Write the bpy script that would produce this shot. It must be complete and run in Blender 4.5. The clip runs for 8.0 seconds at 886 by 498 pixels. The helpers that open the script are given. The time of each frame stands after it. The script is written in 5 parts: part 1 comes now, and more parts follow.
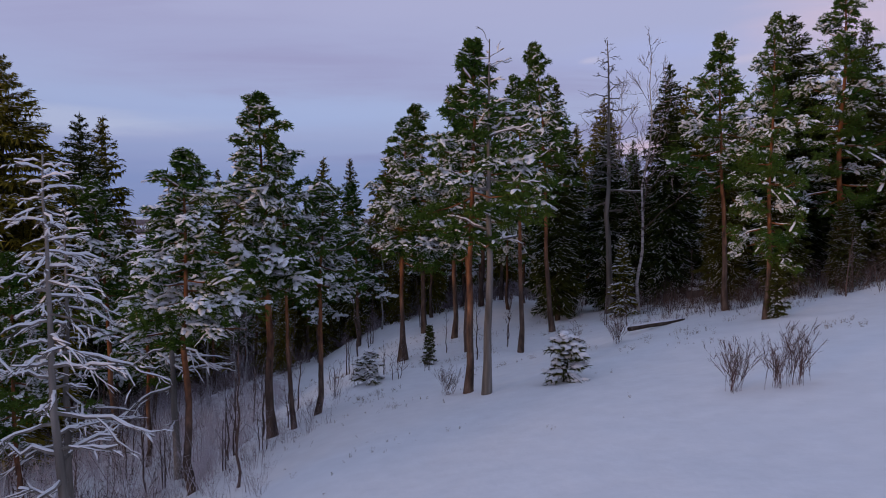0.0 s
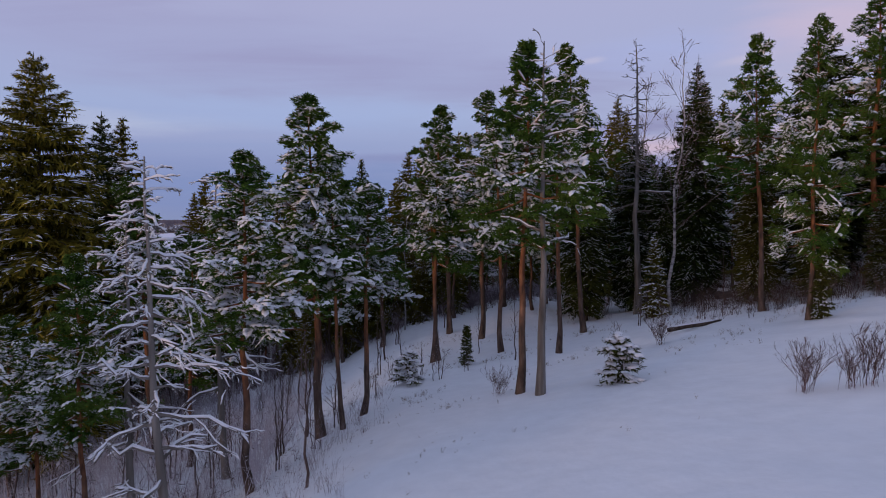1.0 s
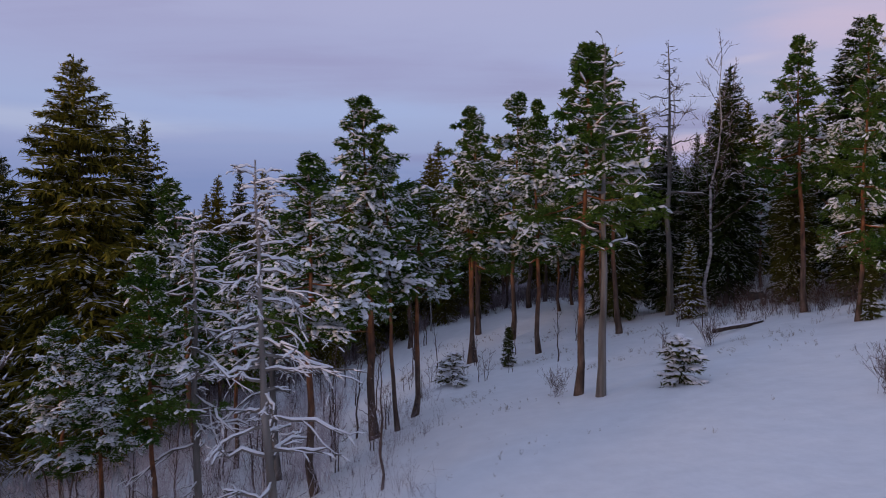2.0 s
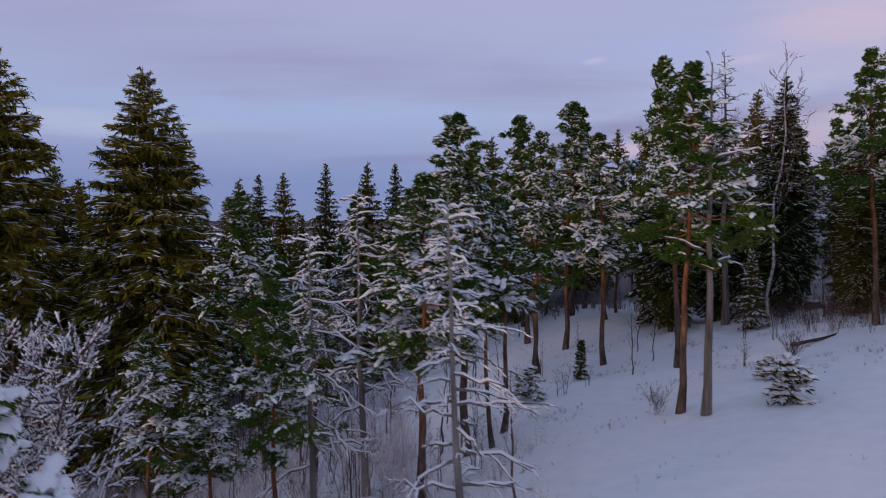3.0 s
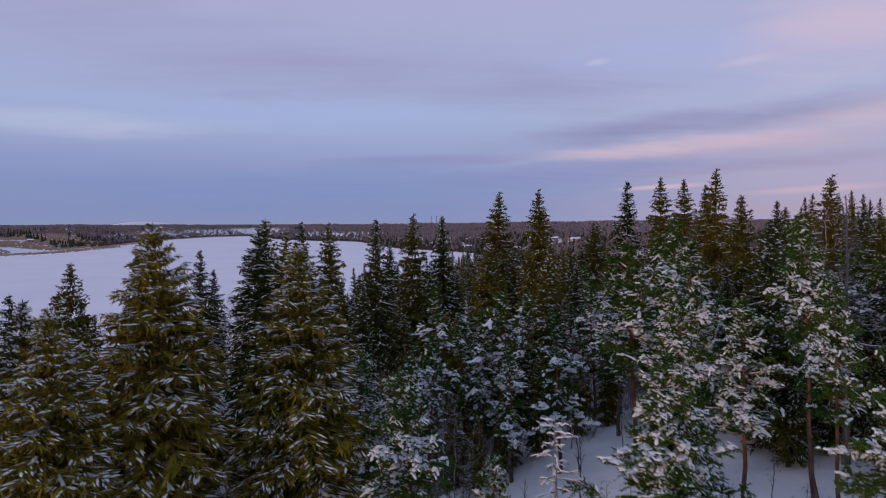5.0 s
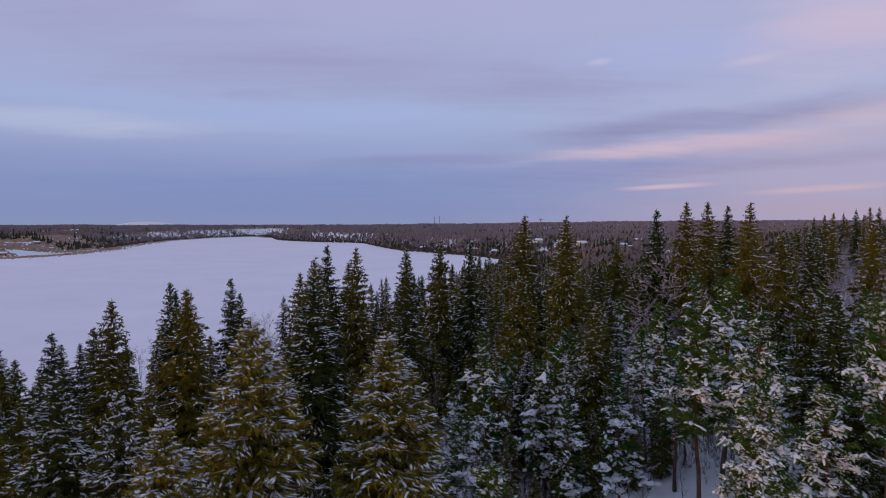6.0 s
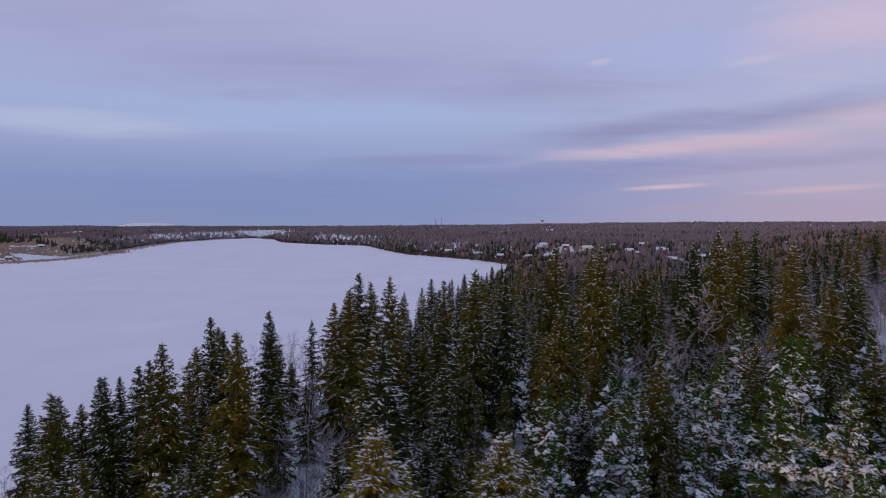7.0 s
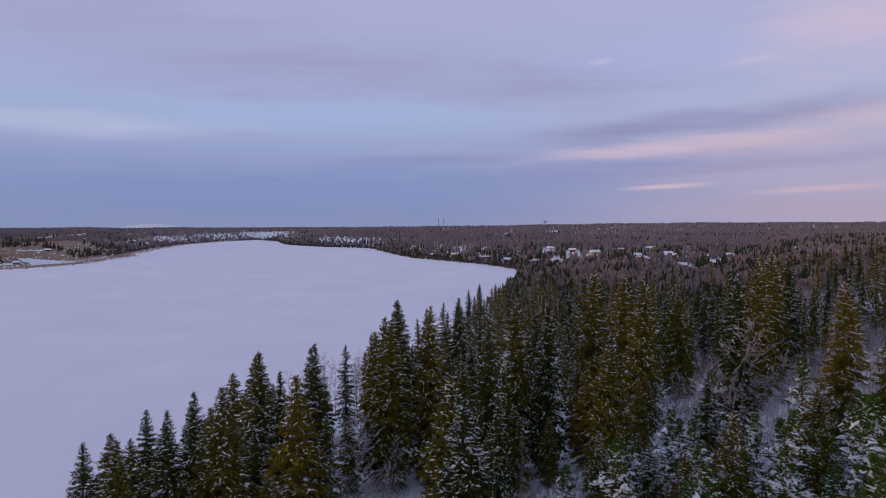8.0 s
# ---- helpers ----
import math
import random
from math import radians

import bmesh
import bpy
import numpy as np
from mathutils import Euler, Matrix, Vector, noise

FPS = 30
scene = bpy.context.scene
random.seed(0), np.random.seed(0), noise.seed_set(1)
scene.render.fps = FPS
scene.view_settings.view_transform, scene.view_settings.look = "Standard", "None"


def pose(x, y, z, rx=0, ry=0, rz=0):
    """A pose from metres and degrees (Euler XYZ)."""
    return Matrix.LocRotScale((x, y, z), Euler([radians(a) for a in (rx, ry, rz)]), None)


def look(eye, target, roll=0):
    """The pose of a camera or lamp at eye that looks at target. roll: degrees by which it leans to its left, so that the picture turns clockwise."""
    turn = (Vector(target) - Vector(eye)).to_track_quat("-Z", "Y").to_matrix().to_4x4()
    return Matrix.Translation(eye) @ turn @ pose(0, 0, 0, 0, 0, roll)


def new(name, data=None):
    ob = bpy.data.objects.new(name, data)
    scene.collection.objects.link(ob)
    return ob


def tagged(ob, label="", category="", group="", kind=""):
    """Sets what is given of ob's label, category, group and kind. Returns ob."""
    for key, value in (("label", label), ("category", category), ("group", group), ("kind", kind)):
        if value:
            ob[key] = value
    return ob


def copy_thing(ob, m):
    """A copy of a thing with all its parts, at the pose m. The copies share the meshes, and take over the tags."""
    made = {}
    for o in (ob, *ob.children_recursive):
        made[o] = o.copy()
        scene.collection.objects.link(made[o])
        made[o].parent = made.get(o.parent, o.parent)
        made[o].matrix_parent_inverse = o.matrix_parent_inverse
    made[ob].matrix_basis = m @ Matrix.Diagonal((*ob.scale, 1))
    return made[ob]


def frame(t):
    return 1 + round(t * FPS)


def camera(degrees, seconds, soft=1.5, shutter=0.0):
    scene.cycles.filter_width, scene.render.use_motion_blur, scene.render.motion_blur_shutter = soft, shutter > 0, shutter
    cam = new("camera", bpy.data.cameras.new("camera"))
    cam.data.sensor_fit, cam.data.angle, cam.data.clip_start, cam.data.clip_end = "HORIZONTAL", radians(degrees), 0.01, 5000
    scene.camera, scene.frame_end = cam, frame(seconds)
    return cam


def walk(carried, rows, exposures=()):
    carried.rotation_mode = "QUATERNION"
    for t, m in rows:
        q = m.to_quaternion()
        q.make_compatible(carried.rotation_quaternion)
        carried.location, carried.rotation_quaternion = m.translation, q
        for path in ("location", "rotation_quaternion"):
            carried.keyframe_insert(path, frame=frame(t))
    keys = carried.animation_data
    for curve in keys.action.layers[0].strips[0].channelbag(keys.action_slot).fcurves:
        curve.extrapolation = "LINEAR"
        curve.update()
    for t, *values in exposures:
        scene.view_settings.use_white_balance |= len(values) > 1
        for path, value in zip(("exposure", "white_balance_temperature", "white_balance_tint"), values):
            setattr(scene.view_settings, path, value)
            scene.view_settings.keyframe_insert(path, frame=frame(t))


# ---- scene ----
cam = camera(70.0, 8.0, soft=0.85, shutter=0.3)
PATH = [
    (0, (0.0, 0.0, 6.832), (0.027, 1.998, 6.753), -0.0),
    (0.5, (-1.042, -0.047, 6.829), (-1.015, 1.951, 6.752), -0.0),
    (1, (-2.125, -0.084, 6.871), (-2.102, 1.915, 6.793), -0.0),
    (2.5, (-6.362, -0.092, 6.992), (-6.344, 1.907, 6.917), -0.1),
    (3, (-8.741, -0.047, 7.693), (-8.725, 1.952, 7.617), -0.1),
    (3.5, (-10.913, 0.061, 9.691), (-10.899, 2.059, 9.615), -0.0),
    (4, (-13.222, 0.005, 12.691), (-13.209, 2.003, 12.615), -0.1),
    (4.5, (-15.53, 0.036, 15.585), (-15.518, 2.034, 15.511), -0.1),
    (5, (-18.14, -0.067, 18.535), (-18.131, 1.932, 18.463), -0.1),
    (6.5, (-27.064, -0.191, 27.388), (-27.063, 1.807, 27.314), -0.0),
    (7, (-31.089, -0.185, 30.775), (-31.088, 1.814, 30.702), -0.0),
    (7.5, (-35.189, -0.19, 33.925), (-35.191, 1.809, 33.852), -0.1),
    (8, (-39.8, -0.164, 37.237), (-39.803, 1.834, 37.164), -0.1),
]
walk(cam, [(t, look(eye, target, roll)) for t, eye, target, roll in PATH])

# ---- world, sun ----
world = bpy.data.worlds.new("sky")
scene.world = world
world.use_nodes = True
wn, wl = world.node_tree.nodes, world.node_tree.links
wn.clear()


def node(nodes, kind, operation="", interpolation_type=""):
    n = nodes.new(kind)
    if operation:
        n.operation = operation
    if interpolation_type:
        n.interpolation_type = interpolation_type
    return n


SUN_ELEVATION, SUN_AZIMUTH = radians(2.5), radians(232)   # low, behind the camera on its left
w_out = node(wn, "ShaderNodeOutputWorld")
w_bg = node(wn, "ShaderNodeBackground")
w_tc = node(wn, "ShaderNodeTexCoord")
w_sep = node(wn, "ShaderNodeSeparateXYZ")
wl.new(w_tc.outputs["Generated"], w_sep.inputs[0])
# height over the horizon
w_ramp = node(wn, "ShaderNodeValToRGB")
w_ramp.color_ramp.elements[0].position, w_ramp.color_ramp.elements[0].color = 0.0, (0.215, 0.28, 0.50, 1)
w_ramp.color_ramp.elements[1].position, w_ramp.color_ramp.elements[1].color = 1.0, (0.29, 0.365, 0.585, 1)
for at, col in ((0.03, (0.190, 0.255, 0.52, 1)), (0.09, (0.215, 0.275, 0.56, 1)), (0.17, (0.32, 0.385, 0.665, 1)), (0.24, (0.345, 0.375, 0.64, 1)), (0.34, (0.38, 0.39, 0.635, 1)), (0.5, (0.33, 0.38, 0.61, 1))):
    e = w_ramp.color_ramp.elements.new(at)
    e.color = col
wl.new(w_sep.outputs["Z"], w_ramp.inputs[0])
# the clouds lie in a flat layer: project the direction on it
w_add = node(wn, "ShaderNodeMath", operation="ADD")
w_add.inputs[1].default_value = 0.11
wl.new(w_sep.outputs["Z"], w_add.inputs[0])
w_div = node(wn, "ShaderNodeVectorMath", operation="DIVIDE")
w_comb = node(wn, "ShaderNodeCombineXYZ")
for n in range(3):
    wl.new(w_add.outputs[0], w_comb.inputs[n])
wl.new(w_tc.outputs["Generated"], w_div.inputs[0])
wl.new(w_comb.outputs[0], w_div.inputs[1])


def cloud_layer(scale, offset, detail, low, high, rough=0.5):
    mp = node(wn, "ShaderNodeMapping")
    mp.inputs["Location"].default_value = offset
    mp.inputs["Scale"].default_value = scale
    mp.inputs["Rotation"].default_value = (0, 0, radians(-7))
    wl.new(w_div.outputs[0], mp.inputs["Vector"])
    nz = node(wn, "ShaderNodeTexNoise")
    nz.inputs["Scale"].default_value, nz.inputs["Detail"].default_value, nz.inputs["Roughness"].default_value = 1.0, detail, rough
    nz.inputs["Distortion"].default_value = 0.35
    wl.new(mp.outputs[0], nz.inputs["Vector"])
    mr = node(wn, "ShaderNodeMapRange", interpolation_type="SMOOTHSTEP")
    mr.inputs["From Min"].default_value, mr.inputs["From Max"].default_value = low, high
    wl.new(nz.outputs[0], mr.inputs["Value"])
    return mr.outputs[0]


def mixed(a, b, factor):
    mx = node(wn, "ShaderNodeMix")
    mx.data_type = "RGBA"
    if isinstance(factor, float):
        mx.inputs[0].default_value = factor
    else:
        wl.new(factor, mx.inputs[0])
    for socket, value in ((mx.inputs[6], a), (mx.inputs[7], b)):
        if isinstance(value, tuple):
            socket.default_value = value
        else:
            wl.new(value, socket)
    return mx.outputs[2]


def times(a, b):
    m = node(wn, "ShaderNodeMath", operation="MULTIPLY")
    m.use_clamp = True
    for socket, value in ((m.inputs[0], a), (m.inputs[1], b)):
        if isinstance(value, float):
            socket.default_value = value
        else:
            wl.new(value, socket)
    return m.outputs[0]


def stretch(value, low, high):
    mr = node(wn, "ShaderNodeMapRange", interpolation_type="SMOOTHSTEP")
    mr.inputs["From Min"].default_value, mr.inputs["From Max"].default_value = low, high
    wl.new(value, mr.inputs["Value"])
    return mr.outputs[0]


w_sky = node(wn, "ShaderNodeTexSky")
w_sky.sky_type, w_sky.sun_disc, w_sky.sun_elevation, w_sky.sun_rotation = "NISHITA", False, SUN_ELEVATION, SUN_AZIMUTH
w_base = mixed(w_ramp.outputs[0], w_sky.outputs[0], 0.03)
dusk = stretch(w_sep.outputs["X"], -0.05, 0.62)                     # the sunset side, to the east of the view
low_sky = stretch(w_sep.outputs["Z"], 0.30, 0.02)
sky1 = mixed(w_base, (0.560, 0.444, 0.573, 1), times(times(dusk, low_sky), 0.52))
clear = stretch(w_sep.outputs["Z"], 0.05, 0.16)
# banks and streaks of cloud: (bearing, height), half sizes, tilt, colour, amount, raggedness
CLOUDS = [
    ((-0.27, 0.247), (0.464, 0.082), -3, (0.3, 0.296, 0.52), 0.62, 0.7),   # broad violet bank
    ((0.198, 0.203), (0.283, 0.053), 2, (0.292, 0.283, 0.5), 0.55, 0.8),   # grey bank
    ((-0.51, 0.142), (0.277, 0.02), 2, (0.460, 0.510, 0.715), 0.8, 0.4),   # pale streak
    ((-0.196, 0.168), (0.361, 0.03), 0, (0.350, 0.440, 0.735), 0.75, 0.4),   # clear blue opening
    ((0.333, 0.246), (0.198, 0.034), 3, (0.380, 0.440, 0.760), 0.7, 0.5),   # clear blue opening
    ((0.438, 0.228), (0.043, 0.007), 5, (0.62, 0.56, 0.7), 0.6, 0.6),   # small bright wisp
    ((0.239, 0.241), (0.022, 0.006), 4, (0.58, 0.55, 0.72), 0.6, 0.5),   # small bright wisp
    ((0.559, 0.264), (0.159, 0.081), 3, (0.62, 0.5, 0.66), 0.7, 0.4),   # rosy bank
    ((0.377, 0.151), (0.329, 0.025), 4, (0.232, 0.226, 0.43), 0.75, 0.5),   # dark violet bar
    ((0.554, 0.15), (0.161, 0.025), 6, (0.6, 0.48, 0.59), 0.6, 0.6),   # rosy bar
    ((0.348, 0.118), (0.259, 0.014), 3, (0.64, 0.48, 0.6), 0.8, 0.6),   # rose streak
    ((0.494, 0.116), (0.223, 0.02), 3, (0.56, 0.43, 0.545), 0.55, 0.7),   # rose streak
    ((-0.021, 0.103), (0.214, 0.012), 2, (0.25, 0.262, 0.49), 0.6, 0.5),   # slate streak
    ((-0.196, 0.054), (0.652, 0.048), 0, (0.190, 0.262, 0.525), 0.7, 0.3),   # slate bank on the horizon
    ((0.231, 0.084), (0.254, 0.023), 3, (0.225, 0.255, 0.51), 0.7, 0.5),   # slate bank
    ((0.438, 0.084), (0.216, 0.012), 3, (0.33, 0.285, 0.47), 0.6, 0.5),   # mauve bar
    ((0.33, 0.058), (0.076, 0.005), 3, (0.68, 0.49, 0.6), 0.8, 0.35),   # thin rose streak
    ((0.505, 0.049), (0.086, 0.006), 2, (0.64, 0.455, 0.54), 0.7, 0.4),   # thin rose streak
    ((0.511, 0.025), (0.237, 0.021), 0, (0.43, 0.33, 0.44), 0.45, 0.4),   # dusky rose over the horizon
]
w_round = node(wn, "ShaderNodeVectorMath", operation="MULTIPLY")
w_round.inputs[1].default_value = (1, 1, 0)
wl.new(w_tc.outputs["Generated"], w_round.inputs[0])
w_flat = node(wn, "ShaderNodeVectorMath", operation="NORMALIZE")
wl.new(w_round.outputs[0], w_flat.inputs[0])
w_bear = node(wn, "ShaderNodeSeparateXYZ")
wl.new(w_flat.outputs[0], w_bear.inputs[0])
w_place = node(wn, "ShaderNodeCombineXYZ")
wl.new(w_bear.outputs["X"], w_place.inputs[0])
wl.new(w_sep.outputs["Z"], w_place.inputs[1])
w_grain = node(wn, "ShaderNodeMapping")
w_grain.inputs["Scale"].default_value = (3.0, 15.0, 1.0)
w_grain.inputs["Rotation"].default_value = (0, 0, radians(-3))
wl.new(w_place.outputs[0], w_grain.inputs["Vector"])
w_curl = node(wn, "ShaderNodeTexNoise")
w_curl.inputs["Scale"].default_value, w_curl.inputs["Detail"].default_value, w_curl.inputs["Roughness"].default_value = 1.6, 8, 0.6
wl.new(w_grain.outputs[0], w_curl.inputs["Vector"])
w_shift = node(wn, "ShaderNodeVectorMath", operation="SUBTRACT")
w_shift.inputs[1].default_value = (0.5, 0.5, 0.5)
wl.new(w_curl.outputs["Color"], w_shift.inputs[0])
w_fine = cloud_layer((0.55, 3.0, 1), (3.1, 1.7, 0), 8, 0.30, 0.72, 0.62)
w_veil = cloud_layer((0.24, 0.9, 1), (7.4, 3.3, 0), 6, 0.38, 0.70)
sky = mixed(sky1, (0.400, 0.395, 0.625, 1), times(times(w_veil, clear), 0.35))
for (bear, rise), (half_w, half_h), tilt, colour, amount, ragged in CLOUDS:
    warp = node(wn, "ShaderNodeVectorMath", operation="MULTIPLY_ADD")
    warp.inputs[1].default_value = (half_w * 0.9, half_h * 1.7, 0)
    wl.new(w_shift.outputs[0], warp.inputs[0])
    wl.new(w_place.outputs[0], warp.inputs[2])
    to_cloud = node(wn, "ShaderNodeMapping")
    to_cloud.vector_type = "TEXTURE"
    to_cloud.inputs["Location"].default_value = (bear, rise, 0)
    to_cloud.inputs["Rotation"].default_value = (0, 0, radians(tilt))
    to_cloud.inputs["Scale"].default_value = (half_w, half_h, 1)
    wl.new(warp.outputs[0], to_cloud.inputs["Vector"])
    far_off = node(wn, "ShaderNodeVectorMath", operation="LENGTH")
    wl.new(to_cloud.outputs[0], far_off.inputs[0])
    body = stretch(far_off.outputs["Value"], 1.15, 0.15)
    frayed = mixed((1.0, 1.0, 1.0, 1), w_fine, ragged)
    sky = mixed(sky, (*colour, 1), times(times(body, frayed), amount))
w_tone = node(wn, "ShaderNodeVectorMath", operation="MULTIPLY")
w_tone.inputs[1].default_value = (1.01, 1.0, 0.96)
wl.new(sky, w_tone.inputs[0])
wl.new(w_tone.outputs[0], w_bg.inputs["Color"])
w_bg.inputs["Strength"].default_value = 1.02
wl.new(w_bg.outputs[0], w_out.inputs[0])

sun = new("sun", bpy.data.lights.new("sun", "SUN"))
sun.data.energy, sun.data.angle, sun.data.color = 1.15, radians(10), (1.0, 0.62, 0.36)
sun.matrix_world = look((100 * math.sin(SUN_AZIMUTH), 100 * math.cos(SUN_AZIMUTH), 100 * math.tan(SUN_ELEVATION)), (0, 0, 0))
scene.view_settings.exposure = 0.0


# ---- materials ----
def material(name, rough=0.8, spec=0.3):
    m = bpy.data.materials.new(name)
    m.use_nodes = True
    b = m.node_tree.nodes["Principled BSDF"]
    b.inputs["Roughness"].default_value = rough
    b.inputs["Specular IOR Level"].default_value = spec
    return m, m.node_tree.nodes, m.node_tree.links, b


def noise_ramp(nodes, links, scale, stops, detail=6, vector=None, stretchy=None):
    """A noise in metres that runs through the colours of stops."""
    tc = nodes.new("ShaderNodeTexCoord")
    src = tc.outputs["Object"] if vector is None else vector
    if stretchy:
        mp = nodes.new("ShaderNodeMapping")
        mp.inputs["Scale"].default_value = stretchy
        links.new(src, mp.inputs["Vector"])
        src = mp.outputs[0]
    nz = nodes.new("ShaderNodeTexNoise")
    nz.inputs["Scale"].default_value, nz.inputs["Detail"].default_value = scale, detail
    links.new(src, nz.inputs["Vector"])
    rp = nodes.new("ShaderNodeValToRGB")
    rp.color_ramp.elements[0].position, rp.color_ramp.elements[0].color = stops[0][0], (*stops[0][1], 1)
    rp.color_ramp.elements[1].position, rp.color_ramp.elements[1].color = stops[-1][0], (*stops[-1][1], 1)
    for at, col in stops[1:-1]:
        rp.color_ramp.elements.new(at).color = (*col, 1)
    links.new(nz.outputs[0], rp.inputs[0])
    return rp.outputs[0], nz.outputs[0]


def mix_rgb(nodes, links, a, b, factor, blend="MIX"):
    mx = nodes.new("ShaderNodeMix")
    mx.data_type, mx.blend_type = "RGBA", blend
    for socket, value in ((mx.inputs[0], factor), (mx.inputs[6], a), (mx.inputs[7], b)):
        if isinstance(value, (int, float)):
            socket.default_value = value
        elif isinstance(value, tuple):
            socket.default_value = (*value, 1)
        else:
            links.new(value, socket)
    return mx.outputs[2]


def bumped(nodes, links, bsdf, height, strength, distance):
    bp = nodes.new("ShaderNodeBump")
    bp.inputs["Strength"].default_value, bp.inputs["Distance"].default_value = strength, distance
    links.new(height, bp.inputs["Height"])
    links.new(bp.outputs[0], bsdf.inputs["Normal"])


def leafy(name, dark, light, brown):
    """Needles: each spray of its own tint, each tree a little greener or browner."""
    m, n, l, b = material(name, 0.8, 0.06)
    geo, info = n.new("ShaderNodeNewGeometry"), n.new("ShaderNodeObjectInfo")
    spray = mix_rgb(n, l, dark, light, geo.outputs["Random Per Island"])
    tone = n.new("ShaderNodeMath")
    tone.operation = "MULTIPLY"
    tone.inputs[1].default_value = 0.5
    l.new(info.outputs["Random"], tone.inputs[0])
    l.new(mix_rgb(n, l, spray, brown, tone.outputs[0]), b.inputs["Base Color"])
    return m


def barky(name, stops, scale=5.0, squash=(1, 1, 0.18), bump=0.6):
    m, n, l, b = material(name, 0.9, 0.15)
    col, h = noise_ramp(n, l, scale, stops, 8, None, squash)
    l.new(col, b.inputs["Base Color"])
    bumped(n, l, b, h, bump, 0.03)
    return m


def pine_bark():
    """Grey-brown scaly bark below, flaking orange bark higher up the stem."""
    m, n, l, b = material("pine_bark", 0.9, 0.15)
    grey, h = noise_ramp(n, l, 6, [(0.3, (0.035, 0.026, 0.022)), (0.55, (0.10, 0.07, 0.055)), (0.75, (0.17, 0.13, 0.11))], 8, None, (1, 1, 0.25))
    rust, _ = noise_ramp(n, l, 5, [(0.3, (0.08, 0.032, 0.016)), (0.5, (0.20, 0.080, 0.034)), (0.72, (0.30, 0.14, 0.066))], 8, None, (1, 1, 0.3))
    tc, sp = n.new("ShaderNodeTexCoord"), n.new("ShaderNodeSeparateXYZ")
    l.new(tc.outputs["Object"], sp.inputs[0])
    mr = n.new("ShaderNodeMapRange")
    mr.interpolation_type = "SMOOTHSTEP"
    wob = n.new("ShaderNodeMath")
    wob.operation = "MULTIPLY_ADD"
    wob.inputs[1].default_value = 4.0
    l.new(h, wob.inputs[0])
    l.new(sp.outputs["Z"], wob.inputs[2])
    l.new(wob.outputs[0], mr.inputs["Value"])
    mr.inputs["From Min"].default_value, mr.inputs["From Max"].default_value = 4.2, 8.5
    l.new(mix_rgb(n, l, grey, rust, mr.outputs[0]), b.inputs["Base Color"])
    bumped(n, l, b, h, 0.7, 0.03)
    return m


def snow_material(name, base, bump=0.25, scale=2.0):
    m, n, l, b = material(name, 0.75, 0.3)
    col, h = noise_ramp(n, l, scale, [(0.3, tuple(c * 0.93 for c in base)), (0.7, base)], 8)
    l.new(col, b.inputs["Base Color"])
    bumped(n, l, b, h, bump, 0.12)
    return m


